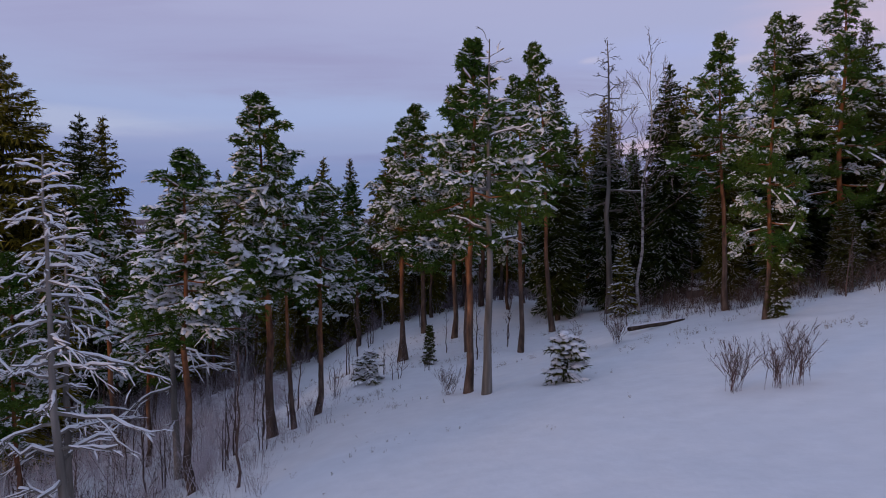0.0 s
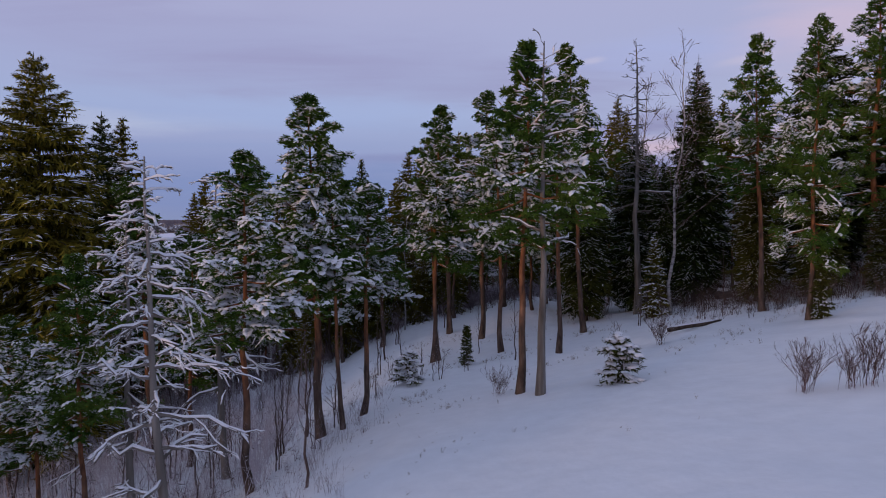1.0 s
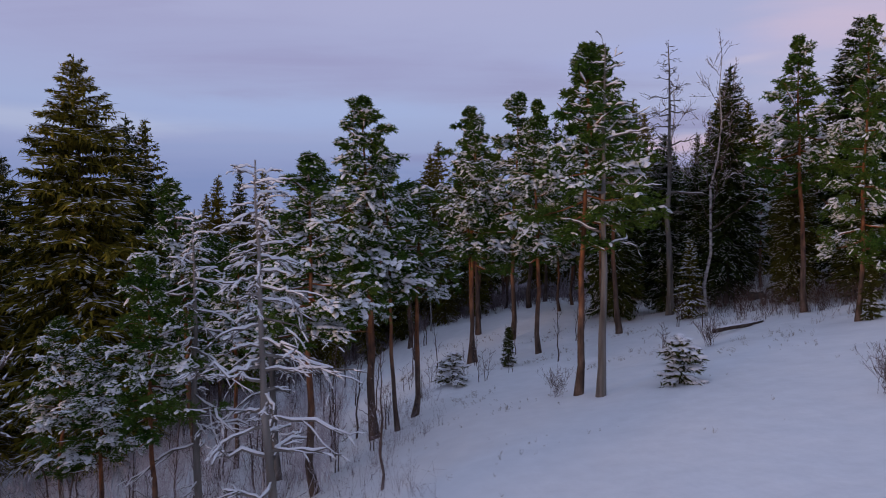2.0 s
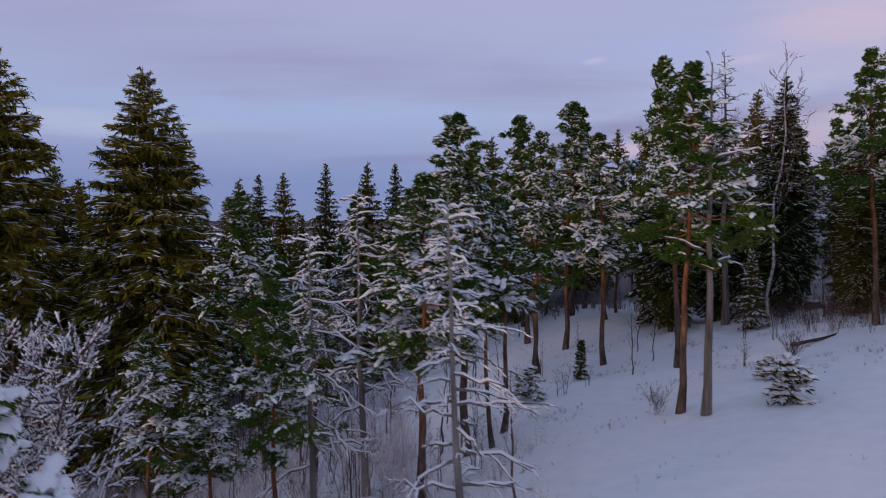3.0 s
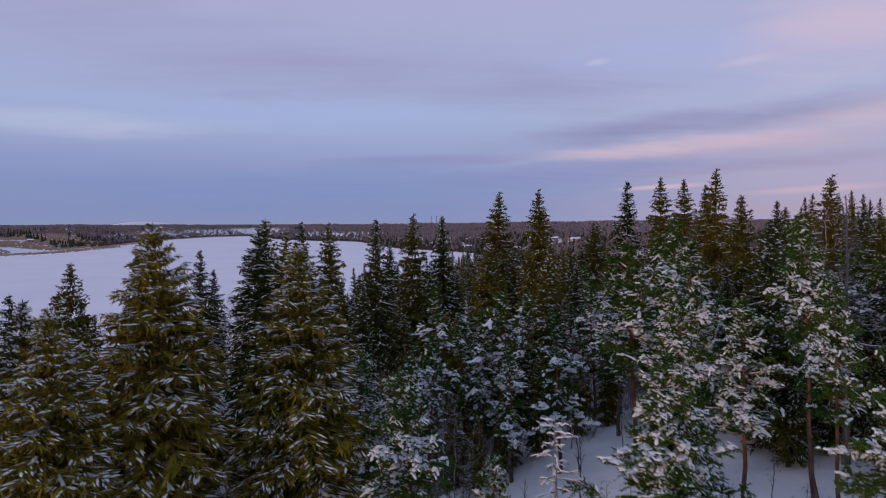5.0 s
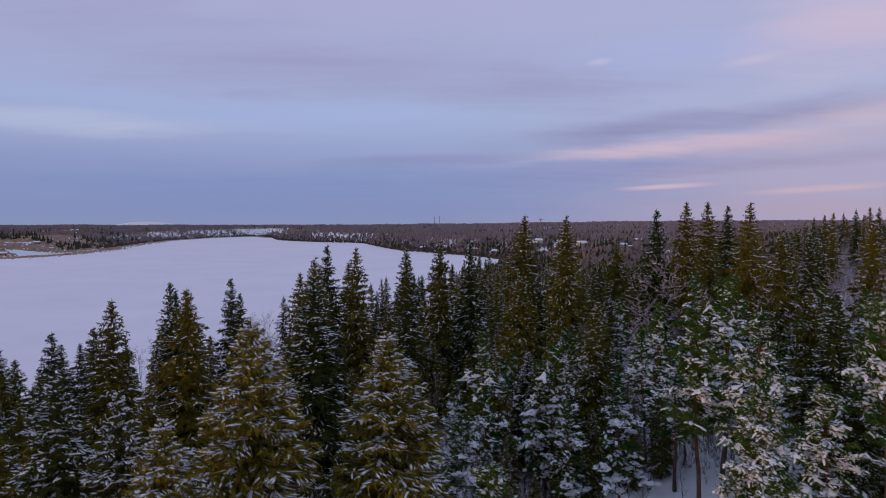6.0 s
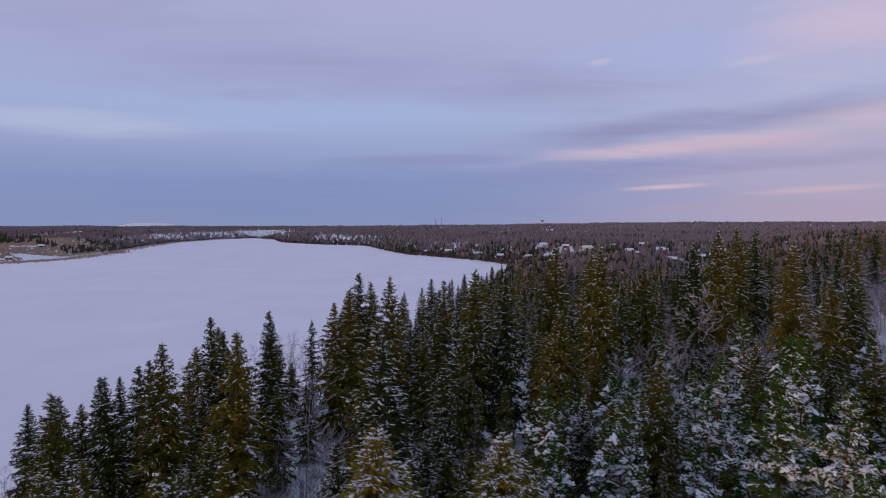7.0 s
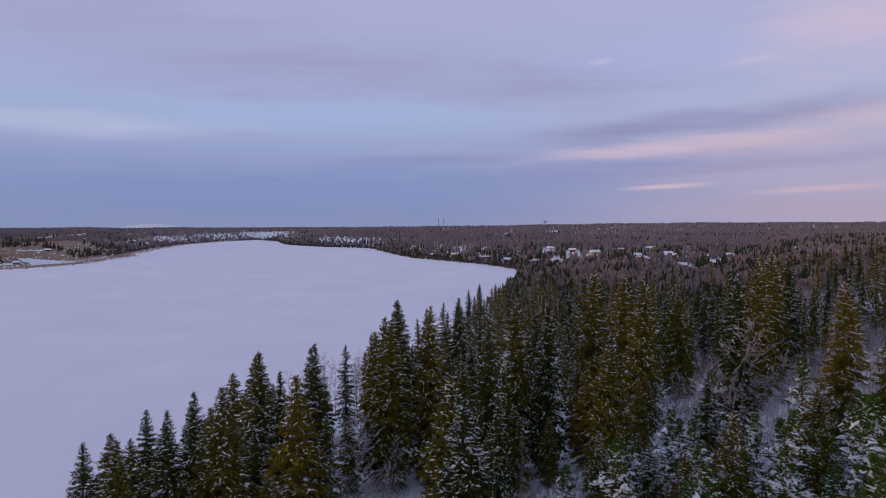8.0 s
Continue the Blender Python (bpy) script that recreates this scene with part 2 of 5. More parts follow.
MAT = {
    "pine": leafy("pine_needles", (0.007, 0.028, 0.006), (0.080, 0.160, 0.026), (0.100, 0.140, 0.024)),
    # next two: the low sun's gold on the spruces is put into the needle colour
    "spruce": leafy("spruce_needles", (0.005, 0.014, 0.003), (0.150, 0.146, 0.020), (0.19, 0.132, 0.015)),
    "olive_spruce": leafy("sunlit_spruce_needles", (0.010, 0.022, 0.004), (0.290, 0.232, 0.030), (0.34, 0.225, 0.028)),
    # the same needles coloured darker, for spruces on the shaded hillside
    "dark_spruce": leafy("shaded_spruce_needles", (0.004, 0.014, 0.005), (0.062, 0.082, 0.018), (0.092, 0.080, 0.016)),
    "far_spruce": leafy("far_conifer_needles", (0.018, 0.032, 0.020), (0.060, 0.080, 0.042), (0.085, 0.080, 0.045)),
    "pine_bark": pine_bark(),
    "spruce_bark": barky("spruce_bark", [(0.3, (0.03, 0.022, 0.018)), (0.55, (0.075, 0.055, 0.042)), (0.75, (0.14, 0.11, 0.09))]),
    "grey_bark": barky("weathered_grey_wood", [(0.3, (0.07, 0.062, 0.055)), (0.5, (0.16, 0.145, 0.13)), (0.75, (0.27, 0.25, 0.23))], 4.0, (1, 1, 0.1)),
    "birch_bark": barky("birch_bark", [(0.36, (0.05, 0.045, 0.045)), (0.46, (0.30, 0.28, 0.27)), (0.8, (0.52, 0.50, 0.48))], 4.0, (0.6, 0.6, 1.6)),
    "twig": barky("bare_twigs", [(0.3, (0.055, 0.038, 0.034)), (0.7, (0.13, 0.095, 0.085))], 3.0, (1, 1, 1), 0.2),
    "red_twig": barky("reddish_stems", [(0.3, (0.060, 0.028, 0.026)), (0.7, (0.15, 0.075, 0.070))], 3.0, (1, 1, 1), 0.2),
    "thicket": barky("purple_grey_thicket", [(0.3, (0.13, 0.095, 0.105)), (0.7, (0.30, 0.25, 0.27))], 1.5, (1, 1, 1), 0.1),
    "frost": snow_material("hoar_frost", (0.50, 0.46, 0.50), 0.1),
    "snow": snow_material("tree_snow", (0.80, 0.81, 0.84), 0.35, 5.0),
    "ground": snow_material("ground_snow", (0.80, 0.82, 0.85), 0.3, 1.3),
    # pink afterglow and open-sky brightness are put into the lake's base colour
    "lake": snow_material("glow_tinted_lake_snow", (0.95, 0.885, 0.92), 0.05, 0.02),
    "dry_grass": barky("dry_grass", [(0.3, (0.10, 0.07, 0.045)), (0.7, (0.26, 0.19, 0.12))], 3.0, (1, 1, 1), 0.1),
    "reed": barky("dry_reeds", [(0.3, (0.34, 0.23, 0.16)), (0.7, (0.50, 0.36, 0.27))], 0.05, (1, 1, 1), 0.1),
    # twigs of the distant woods, their base colour paled to stand in for haze
    "far_bare": leafy("hazed_far_twigs", (0.15, 0.122, 0.125), (0.33, 0.28, 0.285), (0.26, 0.18, 0.155)),
    # frosted twigs; the blue-grey of distant haze is mixed into the colour
    "hazed_frost": leafy("hazed_frosted_twigs", (0.16, 0.145, 0.16), (0.32, 0.29, 0.32), (0.27, 0.21, 0.22)),
    "rock": barky("granite", [(0.3, (0.04, 0.038, 0.037)), (0.55, (0.11, 0.105, 0.10)), (0.75, (0.2, 0.19, 0.18))], 3.0, (1, 1, 1), 0.8),
}


# ---- meshes ----
class Build:
    """Gathers points and triangles."""

    def __init__(self):
        self.v, self.f, self.n = [], [], 0

    def add(self, v, f):
        self.v.append(np.asarray(v, np.float32).reshape(-1, 3))
        self.f.append(np.asarray(f, np.int64).reshape(-1, 3) + self.n)
        self.n += len(self.v[-1])

    def mesh(self, name, mat, smooth=True):
        me = bpy.data.meshes.new(name)
        v = np.concatenate(self.v) if self.v else np.zeros((0, 3), np.float32)
        f = np.concatenate(self.f) if self.f else np.zeros((0, 3), np.int64)
        me.vertices.add(len(v))
        me.vertices.foreach_set("co", v.ravel())
        me.loops.add(len(f) * 3)
        me.loops.foreach_set("vertex_index", f.ravel().astype(np.int32))
        me.polygons.add(len(f))
        me.polygons.foreach_set("loop_start", np.arange(0, len(f) * 3, 3, dtype=np.int32))
        me.polygons.foreach_set("use_smooth", np.full(len(f), smooth))
        me.materials.append(mat)
        me.update()
        me.validate()
        return me


def part(name, build, mat, parent, label="", smooth=True):
    ob = new(name, build.mesh(name, mat, smooth))
    ob.parent = parent
    return tagged(ob, label)


def unit(v):
    return v / np.maximum(np.linalg.norm(v, axis=-1, keepdims=True), 1e-9)


def tube(build, pts, rad, k=6):
    """A tapered, bent round stem through pts."""
    pts, rad = np.asarray(pts, float), np.asarray(rad, float)
    tan = unit(np.gradient(pts, axis=0))
    ref = np.where(np.abs(tan[:, 2:3]) > 0.8, np.array([[1.0, 0, 0]]), np.array([[0, 0, 1.0]]))
    u = unit(np.cross(tan, ref))
    w = np.cross(tan, u)
    a = np.arange(k) * 2 * math.pi / k
    ring = pts[:, None] + rad[:, None, None] * (np.cos(a)[None, :, None] * u[:, None] + np.sin(a)[None, :, None] * w[:, None])
    n = len(pts)
    i, j = np.meshgrid(np.arange(n - 1), np.arange(k), indexing="ij")
    p, q = i * k + j, i * k + (j + 1) % k
    f = np.concatenate([np.stack([p, q, q + k], -1).reshape(-1, 3), np.stack([p, q + k, p + k], -1).reshape(-1, 3)])
    cap = np.stack([np.full(k - 2, (n - 1) * k), (n - 1) * k + np.arange(1, k - 1), (n - 1) * k + np.arange(2, k)], -1)
    build.add(ring.reshape(-1, 3), np.concatenate([f, cap]))


def spikes(build, base, tip, width, rng, flat=0.0, single=False):
    """Narrow pointed blades from base to tip, as many as there are rows."""
    d = unit(tip - base)
    r = rng.normal(size=d.shape)
    r[:, 2] *= 1 - flat
    side = unit(np.cross(d, np.cross(r, d))) * width[:, None] * 0.5
    n = len(base)
    if single:
        build.add(np.stack([base - side, base + side, tip], 1).reshape(-1, 3), np.arange(n * 3).reshape(-1, 3))
        return
    mid = base + (tip - base) * 0.4
    v = np.stack([base, mid + side, tip, mid - side], 1).reshape(-1, 3)
    o = np.arange(n)[:, None] * 4
    build.add(v, np.concatenate([o + [[0, 1, 2]], o + [[0, 2, 3]]]))


ICO_V = unit(np.array([(a, b * 1.618, 0) for a in (-1, 1) for b in (-1, 1)] + [(0, a, b * 1.618) for a in (-1, 1) for b in (-1, 1)]
                      + [(b * 1.618, 0, a) for a in (-1, 1) for b in (-1, 1)]))


def hull_faces(v):
    """The faces of the ball of twelve points."""
    out = []
    near = np.linalg.norm(v[:, None] - v[None], axis=-1)
    edge = near[near > 0.1].min() * 1.05
    for a in range(12):
        for b in range(a + 1, 12):
            for c in range(b + 1, 12):
                if near[a, b] < edge and near[b, c] < edge and near[a, c] < edge:
                    turn = np.dot(np.cross(v[b] - v[a], v[c] - v[a]), v[a])
                    out.append((a, b, c) if turn > 0 else (a, c, b))
    return np.array(out)


ICO_F = hull_faces(ICO_V)
ICO_F = ICO_F[ICO_V[ICO_F][:, :, 2].mean(1) > -0.4]          # snow lies on what carries it: no underside
OCT_V = np.array([(1, 0, -0.2), (0, 1, -0.2), (-1, 0, -0.2), (0, -1, -0.2), (0, 0, 1.0)])
OCT_F = np.array([(0, 1, 4), (1, 2, 4), (2, 3, 4), (3, 0, 4)])


def lumps(build, centre, size, rng, rough=0.25, far=False, turn=None, fall=0.0):
    """Rounded uneven lumps at the centres, with half-axes size, the first along the bearing turn; fall: their slope that way."""
    n = len(centre)
    if not n:
        return
    BALL, FACES = (OCT_V, OCT_F) if far else (ICO_V, ICO_F)
    turn = rng.uniform(0, 2 * math.pi, n) if turn is None else turn
    c, s = np.cos(turn)[:, None], np.sin(turn)[:, None]
    v = BALL[None] * (1 + rng.uniform(-rough, rough, (n, len(BALL), 1))) * np.asarray(size)[:, None]
    v = np.stack([v[..., 0] * c - v[..., 1] * s, v[..., 0] * s + v[..., 1] * c, v[..., 2] + v[..., 0] * np.broadcast_to(fall, n)[:, None]], -1)
    v = v + np.asarray(centre)[:, None]
    build.add(v.reshape(-1, 3), (FACES[None] + np.arange(n)[:, None, None] * len(BALL)).reshape(-1, 3))


def curve_points(start, ahead, length, rise, sag, n, rng, wobble):
    """A bent limb: starts along ahead, with a rise at its end or a sag in its middle."""
    s = np.linspace(0, 1, n)[:, None]
    p = np.asarray(start) + np.asarray(ahead) * s * length
    p[:, 2] += (rise * s[:, 0] ** 2 - sag * np.sin(s[:, 0] * math.pi)) * length
    p[1:] += rng.normal(0, wobble * length, (n - 1, 3)) * s[1:]
    return p


def tree_root(name, label, category="tree", group=""):
    ob = new(name)
    ob.empty_display_size = 0.3
    return tagged(ob, label, category, group)


def pine(seed, height, crown_from, radius, limbs, detail, snow, label, lean=0.02, twist=0.012, heavy=1.0):
    """A Scots pine: bare rusty stem, crooked limbs, flat pads of needles with snow on them. Near ones have every limb as a part."""
    rng = np.random.default_rng(seed)
    root = tree_root("pine_tree", label, "tree", "pines on the hillside")
    close = detail > 0.6
    stem, wood, green, white = Build(), Build(), Build(), Build()
    z = np.linspace(0, 1, 12)
    drift = np.cumsum(rng.normal(0, twist, (12, 2)), 0) * height * 0.35
    sp = np.column_stack([drift[:, 0] + lean * height * z ** 2, drift[:, 1], z * height])
    sp[0, :2] = 0
    r0 = height * 0.0108
    tube(stem, sp, r0 * np.r_[1.35, (1 - z[1:] * 0.9)], 10 if close else 6)
    part("trunk", stem, MAT["pine_bark"], root)
    at = lambda h: np.array([np.interp(h, sp[:, 2], sp[:, i]) for i in range(3)])

    def clothe(pads, pad_r, load, az):
        """Shoots fanned out from some pads, each a brush of needles that may carry a finger of snow; the limb points to az."""
        pads, pad_r = np.array(pads), np.array(pad_r)
        load = np.clip(load * rng.choice([0.12, 1.3], len(pads), p=[0.28, 0.72]), 0, 1)      # a pad is laden or has shed its snow
        per = 11 if close else 6
        n = len(pads) * per
        which = np.repeat(np.arange(len(pads)), per)
        a = az + rng.normal(0, 1.15, n)
        e = np.clip(rng.normal(0.10, 0.42, n), -0.8, 1.0)
        d = np.column_stack([np.cos(a) * np.cos(e), np.sin(a) * np.cos(e), np.sin(e)])
        ln = pad_r[which] * rng.uniform(0.75, 1.35, n)
        foot = pads[which] + rng.normal(0, 0.30, (n, 3)) * pad_r[which][:, None] * [1, 1, 0.75] - d * (ln * 0.25)[:, None]
        k = 23 if close else 13
        s = rng.uniform(0.05, 1.0, n * k)
        shoot = np.repeat(np.arange(n), k)
        spot = foot[shoot] + d[shoot] * (s * ln[shoot])[:, None]
        spot[:, 2] -= 0.22 * ln[shoot] * s ** 2
        aim = unit(d[shoot] * rng.uniform(0.25, 1.0, (n * k, 1)) + rng.normal(size=(n * k, 3)) * 0.62 + [0, 0, -0.10])
        long = rng.uniform(0.10, 0.22, n * k) * (1.0 if close else 1.7)
        spikes(green, spot, spot + aim * long[:, None], long * (0.30 if close else 0.42), rng, 0.0, True)
        laden = (e < 0.75) & (rng.uniform(0, 1, n) < load[which])
        for s0, big in ((0.80, 0.8), (0.50, 1.0), (0.18, 0.7)) if close else ((0.62, 1.0), (0.22, 0.8)):
            pick = laden & (rng.uniform(0, 1, n) < big)
            q = foot[pick] + d[pick] * (ln[pick] * (s0 + rng.uniform(-0.1, 0.1, pick.sum())))[:, None]
            q[:, 2] += 0.035 + 0.05 * pad_r[which][pick] - 0.22 * ln[pick] * s0 ** 2
            m = len(q)
            size = np.column_stack([ln[pick] * rng.uniform(0.17, 0.40, m), pad_r[which][pick] * rng.uniform(0.13, 0.30, m), pad_r[which][pick] * rng.uniform(0.09, 0.22, m)]) * heavy * (0.84 if close else 1.25)
            lumps(white, q, size, rng, 0.30, not close and s0 < 0.5, a[pick], np.tan(e[pick]) - 0.44 * s0)
        top = rng.uniform(0, 1, len(pads)) < 0.9 * load                       # pillows over the middle of a pad
        m = int(top.sum())
        size = pad_r[top][:, None] * np.column_stack([rng.uniform(0.36, 0.76, m), rng.uniform(0.28, 0.56, m), rng.uniform(0.15, 0.28, m)]) * heavy
        lumps(white, pads[top] + np.column_stack([rng.normal(0, 0.15, (m, 2)) * pad_r[top][:, None], pad_r[top] * 0.16]), size, rng, 0.32, False, az + rng.normal(0, 0.5, m), rng.normal(-0.12, 0.15, m))
        few = int(len(pads) * (5 if close else 2) * min(1.2, load.mean() + 0.15))      # flecks caught in the needles
        which = rng.integers(0, len(pads), few)
        q = pads[which] + rng.normal(0, 0.52, (few, 3)) * pad_r[which][:, None] * [1, 1, 0.55]
        lumps(white, q, rng.uniform(0.35, 1.0, (few, 1)) * np.array([0.10, 0.06, 0.035]) * (1.0 if close else 1.4), rng, 0.3, True)

    tops, tops_r = [], []
    for i in range(limbs):
        t = 1 - (1 - (i + rng.uniform(0, 0.8)) / limbs) ** 1.25
        h = height * (crown_from + (0.99 - crown_from) * t)
        prof = (0.62 + 0.38 * min(1, t / 0.22)) * (1 - t) ** 0.85 + 0.07
        length = radius * prof * rng.uniform(0.55, 1.2)
        az = i * 2.4 + rng.uniform(-0.5, 0.5)
        up = radians(-14 + 52 * t ** 1.6) + rng.normal(0, 0.12)
        ahead = np.array([math.cos(az) * math.cos(up), math.sin(az) * math.cos(up), math.sin(up)])
        p = curve_points(at(h), ahead, length, 0.16, 0.04, 6, rng, 0.035)
        tube(wood, p, np.linspace(r0 * 0.32 * (1.1 - t), 0.012, 6), 5 if close else 3)
        count = max(3, int(2 + length * (2.1 if close else 1.5)))
        pads, pad_r = [], []
        for s in np.sort(rng.uniform(0.26, 1.0, count)):
            q = np.array([np.interp(s, np.linspace(0, 1, 6), p[:, c]) for c in range(3)])
            off = rng.normal(0, 1, 3) * np.array([0.22, 0.22, 0.09]) * length * (0.4 + 0.6 * s)
            end = q + off + [0, 0, 0.08]
            pads.append(end)
            pad_r.append(rng.uniform(0.75, 1.3) * (0.13 + 0.18 * min(length, 2.4)) * (1.0 if close else 1.25))
            if close:
                tube(wood, [q, (q + end) / 2 + rng.normal(0, 0.04, 3), end], [0.018, 0.014, 0.008], 3)
        clothe(pads, pad_r, (rng.uniform(0.6, 1.1) if rng.uniform() < snow * (0.40 + 0.75 * t) else rng.uniform(0.0, 0.25) * min(1.0, snow)), az)
        if close:
            if rng.uniform() < snow:
                q = p[1:-1] + [0, 0, r0 * 0.2 + 0.02]
                tube(white, q, np.array([0.02, 0.04, 0.045, 0.02]) * rng.uniform(0.7, 1.2), 5)
            limb = part("limb", wood, MAT["pine_bark"], root)
            tagged(part("needles", green, MAT["pine"], limb, "dark green needle pads"), kind="stuff")
            if white.n:
                tagged(part("snow_cover", white, MAT["snow"], limb, "white snow lying on the limb"), kind="stuff")
            wood, green, white = Build(), Build(), Build()
    for h in np.linspace(height * 0.90, height * 1.0, 6):      # the leader
        tops.append(at(min(h, height)) + rng.normal(0, 0.07, 3) + [0, 0, h - min(h, height)])
        tops_r.append(0.15)
    clothe(tops, tops_r, min(1.0, snow * 1.1), 0.0)
    if not close:
        tagged(part("limb_wood", wood, MAT["pine_bark"], root), kind="stuff")
    tagged(part("crown", green, MAT["pine"], root, "dark green needles"), kind="stuff")
    if white.n:
        tagged(part("snow_cover", white, MAT["snow"], root, "clumps of white snow on the branches"), kind="stuff")
    return root


def ridge(build, p, half, lift, rng):
    """A strip of snow that lies over a bough and hangs down a little on both sides."""
    n = len(p)
    along = unit(np.gradient(p, axis=0))
    side = unit(np.cross(along, [0, 0, 1.0]))
    left, right = half * rng.uniform(0.5, 1.4, n), half * rng.uniform(0.5, 1.4, n)
    left[[0, -1]] *= 0.35
    right[[0, -1]] *= 0.35
    top = p + [0, 0, lift]
    v = np.stack([top + side * left[:, None] - np.array([0, 0, 0.55]) * left[:, None], top + [0, 0, lift * 0.6], top - side * right[:, None] - np.array([0, 0, 0.55]) * right[:, None]], 1).reshape(-1, 3)
    f = []
    for i in range(n - 1):
        for c in range(2):
            q = i * 3 + c
            f += [(q, q + 1, q + 4), (q, q + 4, q + 3)]
    build.add(v, f)


def spruce(seed, height, radius, spacing, step, snow, label, bare=0.06, shag=1.0, name="spruce_tree", droop=0.30, most=9.0, tint="spruce", point=0.8):
    """A Norway spruce: whorls of drooping boughs, each a fan of needle sprays with snow along its back."""
    rng = np.random.default_rng(seed)
    root = tree_root(name, label, "tree", "spruces of the forest" if name == "spruce_tree" else "young spruces")
    stem, wood, green, white = Build(), Build(), Build(), Build()
    close = step < 0.3
    z = np.linspace(0, 1, 8)
    sp = np.column_stack([rng.normal(0, 0.004 * height, 8) * z, rng.normal(0, 0.004 * height, 8) * z, z * height])
    r0 = height * 0.0115
    tube(stem, sp, r0 * np.r_[1.3, (1 - z[1:] * 0.97)], 8 if close else 5)
    h, turn = height * bare, rng.uniform(0, 6)
    while h < height * 0.985:
        t = h / height
        reach = most * math.tanh(radius * (1 - t) ** point / most) * (1.0 - 0.35 * math.exp(-((t - bare) / 0.10) ** 2)) + 0.10
        boughs = int(rng.integers(5, 7))
        turn += 0.7
        for i in range(boughs):
            az = turn + i * 6.283 / boughs + rng.normal(0, 0.35)
            length = reach * rng.uniform(0.90 - 0.22 * (1 - t), 1.12) * (rng.uniform(0.5, 1.3) if snow > 1 else 1.0)
            lift = radians(46 * t ** 2 - 10) + rng.normal(0, 0.10)
            ahead = np.array([math.cos(az) * math.cos(lift), math.sin(az) * math.cos(lift), math.sin(lift)])
            side = np.array([-math.sin(az), math.cos(az), 0.0])
            n = 7
            s = np.linspace(0, 1, n)
            p = np.array([np.interp(h, sp[:, 2], sp[:, 0]), np.interp(h, sp[:, 2], sp[:, 1]), h + rng.uniform(-0.35, 0.35) * spacing]) + ahead * (s * length)[:, None]
            p[:, 2] += length * (0.16 * s - (droop + 0.26) * rng.uniform(0.75, 1.2) * (1.2 - 0.55 * t) * s ** 1.7 + 0.17 * s ** 6)
            p += side * (rng.normal(0, 0.07) * length * s ** 2)[:, None]
            if close:
                tube(wood, p[:-1], np.linspace(0.010 + 0.011 * length, 0.006, n - 1), 3)
            else:
                spikes(wood, p[:1], p[3:4], np.full(1, 0.09), rng)
            load = snow * rng.choice([0.25, 1.0, 1.7])                     # some boughs have shed their snow
            count = max(4, int(length / ((0.95 if close else 0.78) * step)))
            for sign in (-1, 1):
                u = np.sort(rng.uniform(0.08, 1.0, count))
                q = np.column_stack([np.interp(u, s, p[:, c]) for c in range(3)])
                ln = np.clip(length * (0.10 + 1.15 * u * (1.08 - u)), 0.10, 1.15 + step) * rng.uniform(0.7, 1.25, count)
                aim = unit(side * sign * rng.uniform(0.55, 1.0, (count, 1)) + ahead * rng.uniform(0.55, 1.05, (count, 1)) + np.array([0, 0, -1]) * rng.uniform(0.10, 0.50 * shag, (count, 1)))
                end = q + aim * ln[:, None]
                spikes(green, q, end, ln * rng.uniform(0.16, 0.28, count) + 0.05 * step, rng, 0.75, not close)
                k = 5 if close else 2                                      # the feathers of a twig, spread and hanging
                w = np.repeat(np.arange(count), k)
                f = rng.uniform(0.15, 1.0, (count * k, 1))
                foot = q[w] + aim[w] * ln[w][:, None] * f
                way = unit(aim[w] * 0.7 + rng.normal(0, 0.42, (count * k, 3)) + np.array([0, 0, -0.38 * shag]))
                fl = (0.10 + 0.30 * ln[w]) * rng.uniform(0.6, 1.3, count * k) * (1.0 if close else 1.35)
                spikes(green, foot, foot + way * fl[:, None], fl * (0.27 if close else 0.40), rng, 0.3, True)
                down = unit(np.array([0, 0, -1]) + aim * 0.25 + rng.normal(0, 0.18, (count, 3)))
                foot = q + aim * ln[:, None] * rng.uniform(0.0, 0.7, (count, 1))
                hang = (0.12 + 0.42 * ln * (1.2 - 0.6 * u)) * shag * rng.uniform(0.7, 1.2, count)
                spikes(green, foot, foot + down * hang[:, None], hang * (0.34 if close else 0.5), rng, 0.0, True)
                pick = (rng.uniform(0, 1, count) < 0.95 * load) & (u > 0.22) & (aim[:, 2] > -0.5)
                m = int(pick.sum())
                if m:
                    f = rng.uniform(0.40, 0.95, (m, 1))
                    top = q[pick] + aim[pick] * ln[pick][:, None] * f + [0, 0, 0.03 + 0.06 * step]
                    size = np.column_stack([np.minimum(ln[pick], 0.8) * rng.uniform(0.20, 0.48, m) + 0.04, np.minimum(ln[pick], 0.8) * rng.uniform(0.035, 0.085, m) + 0.012 + 0.02 * step, rng.uniform(0.02, 0.05, m) + 0.04 * step])
                    lumps(white, top, size, rng, 0.30, True, np.arctan2(aim[pick][:, 1], aim[pick][:, 0]), aim[pick][:, 2] / np.hypot(aim[pick][:, 0], aim[pick][:, 1]))
            core = max(2, int((3.5 if close else 2) * length))              # dense dark twigs round the stem
            uc = rng.uniform(0.02, 0.5, core)
            qc = np.column_stack([np.interp(uc, s, p[:, c]) for c in range(3)])
            down = unit(np.array([0, 0, -1]) + rng.normal(0, 0.4, (core, 3)))
            spikes(green, qc, qc + down * (spacing * rng.uniform(0.6, 1.2, core))[:, None], np.full(core, 0.16 if close else 0.34) * min(1.0, 0.3 + length / 3), rng, 0.0, True)
            tip = p[-1] + (p[-1] - p[-2]) * 0.6
            spikes(green, p[-2:-1], tip[None], np.array([0.10 + 0.25 * step]), rng, 0.8)
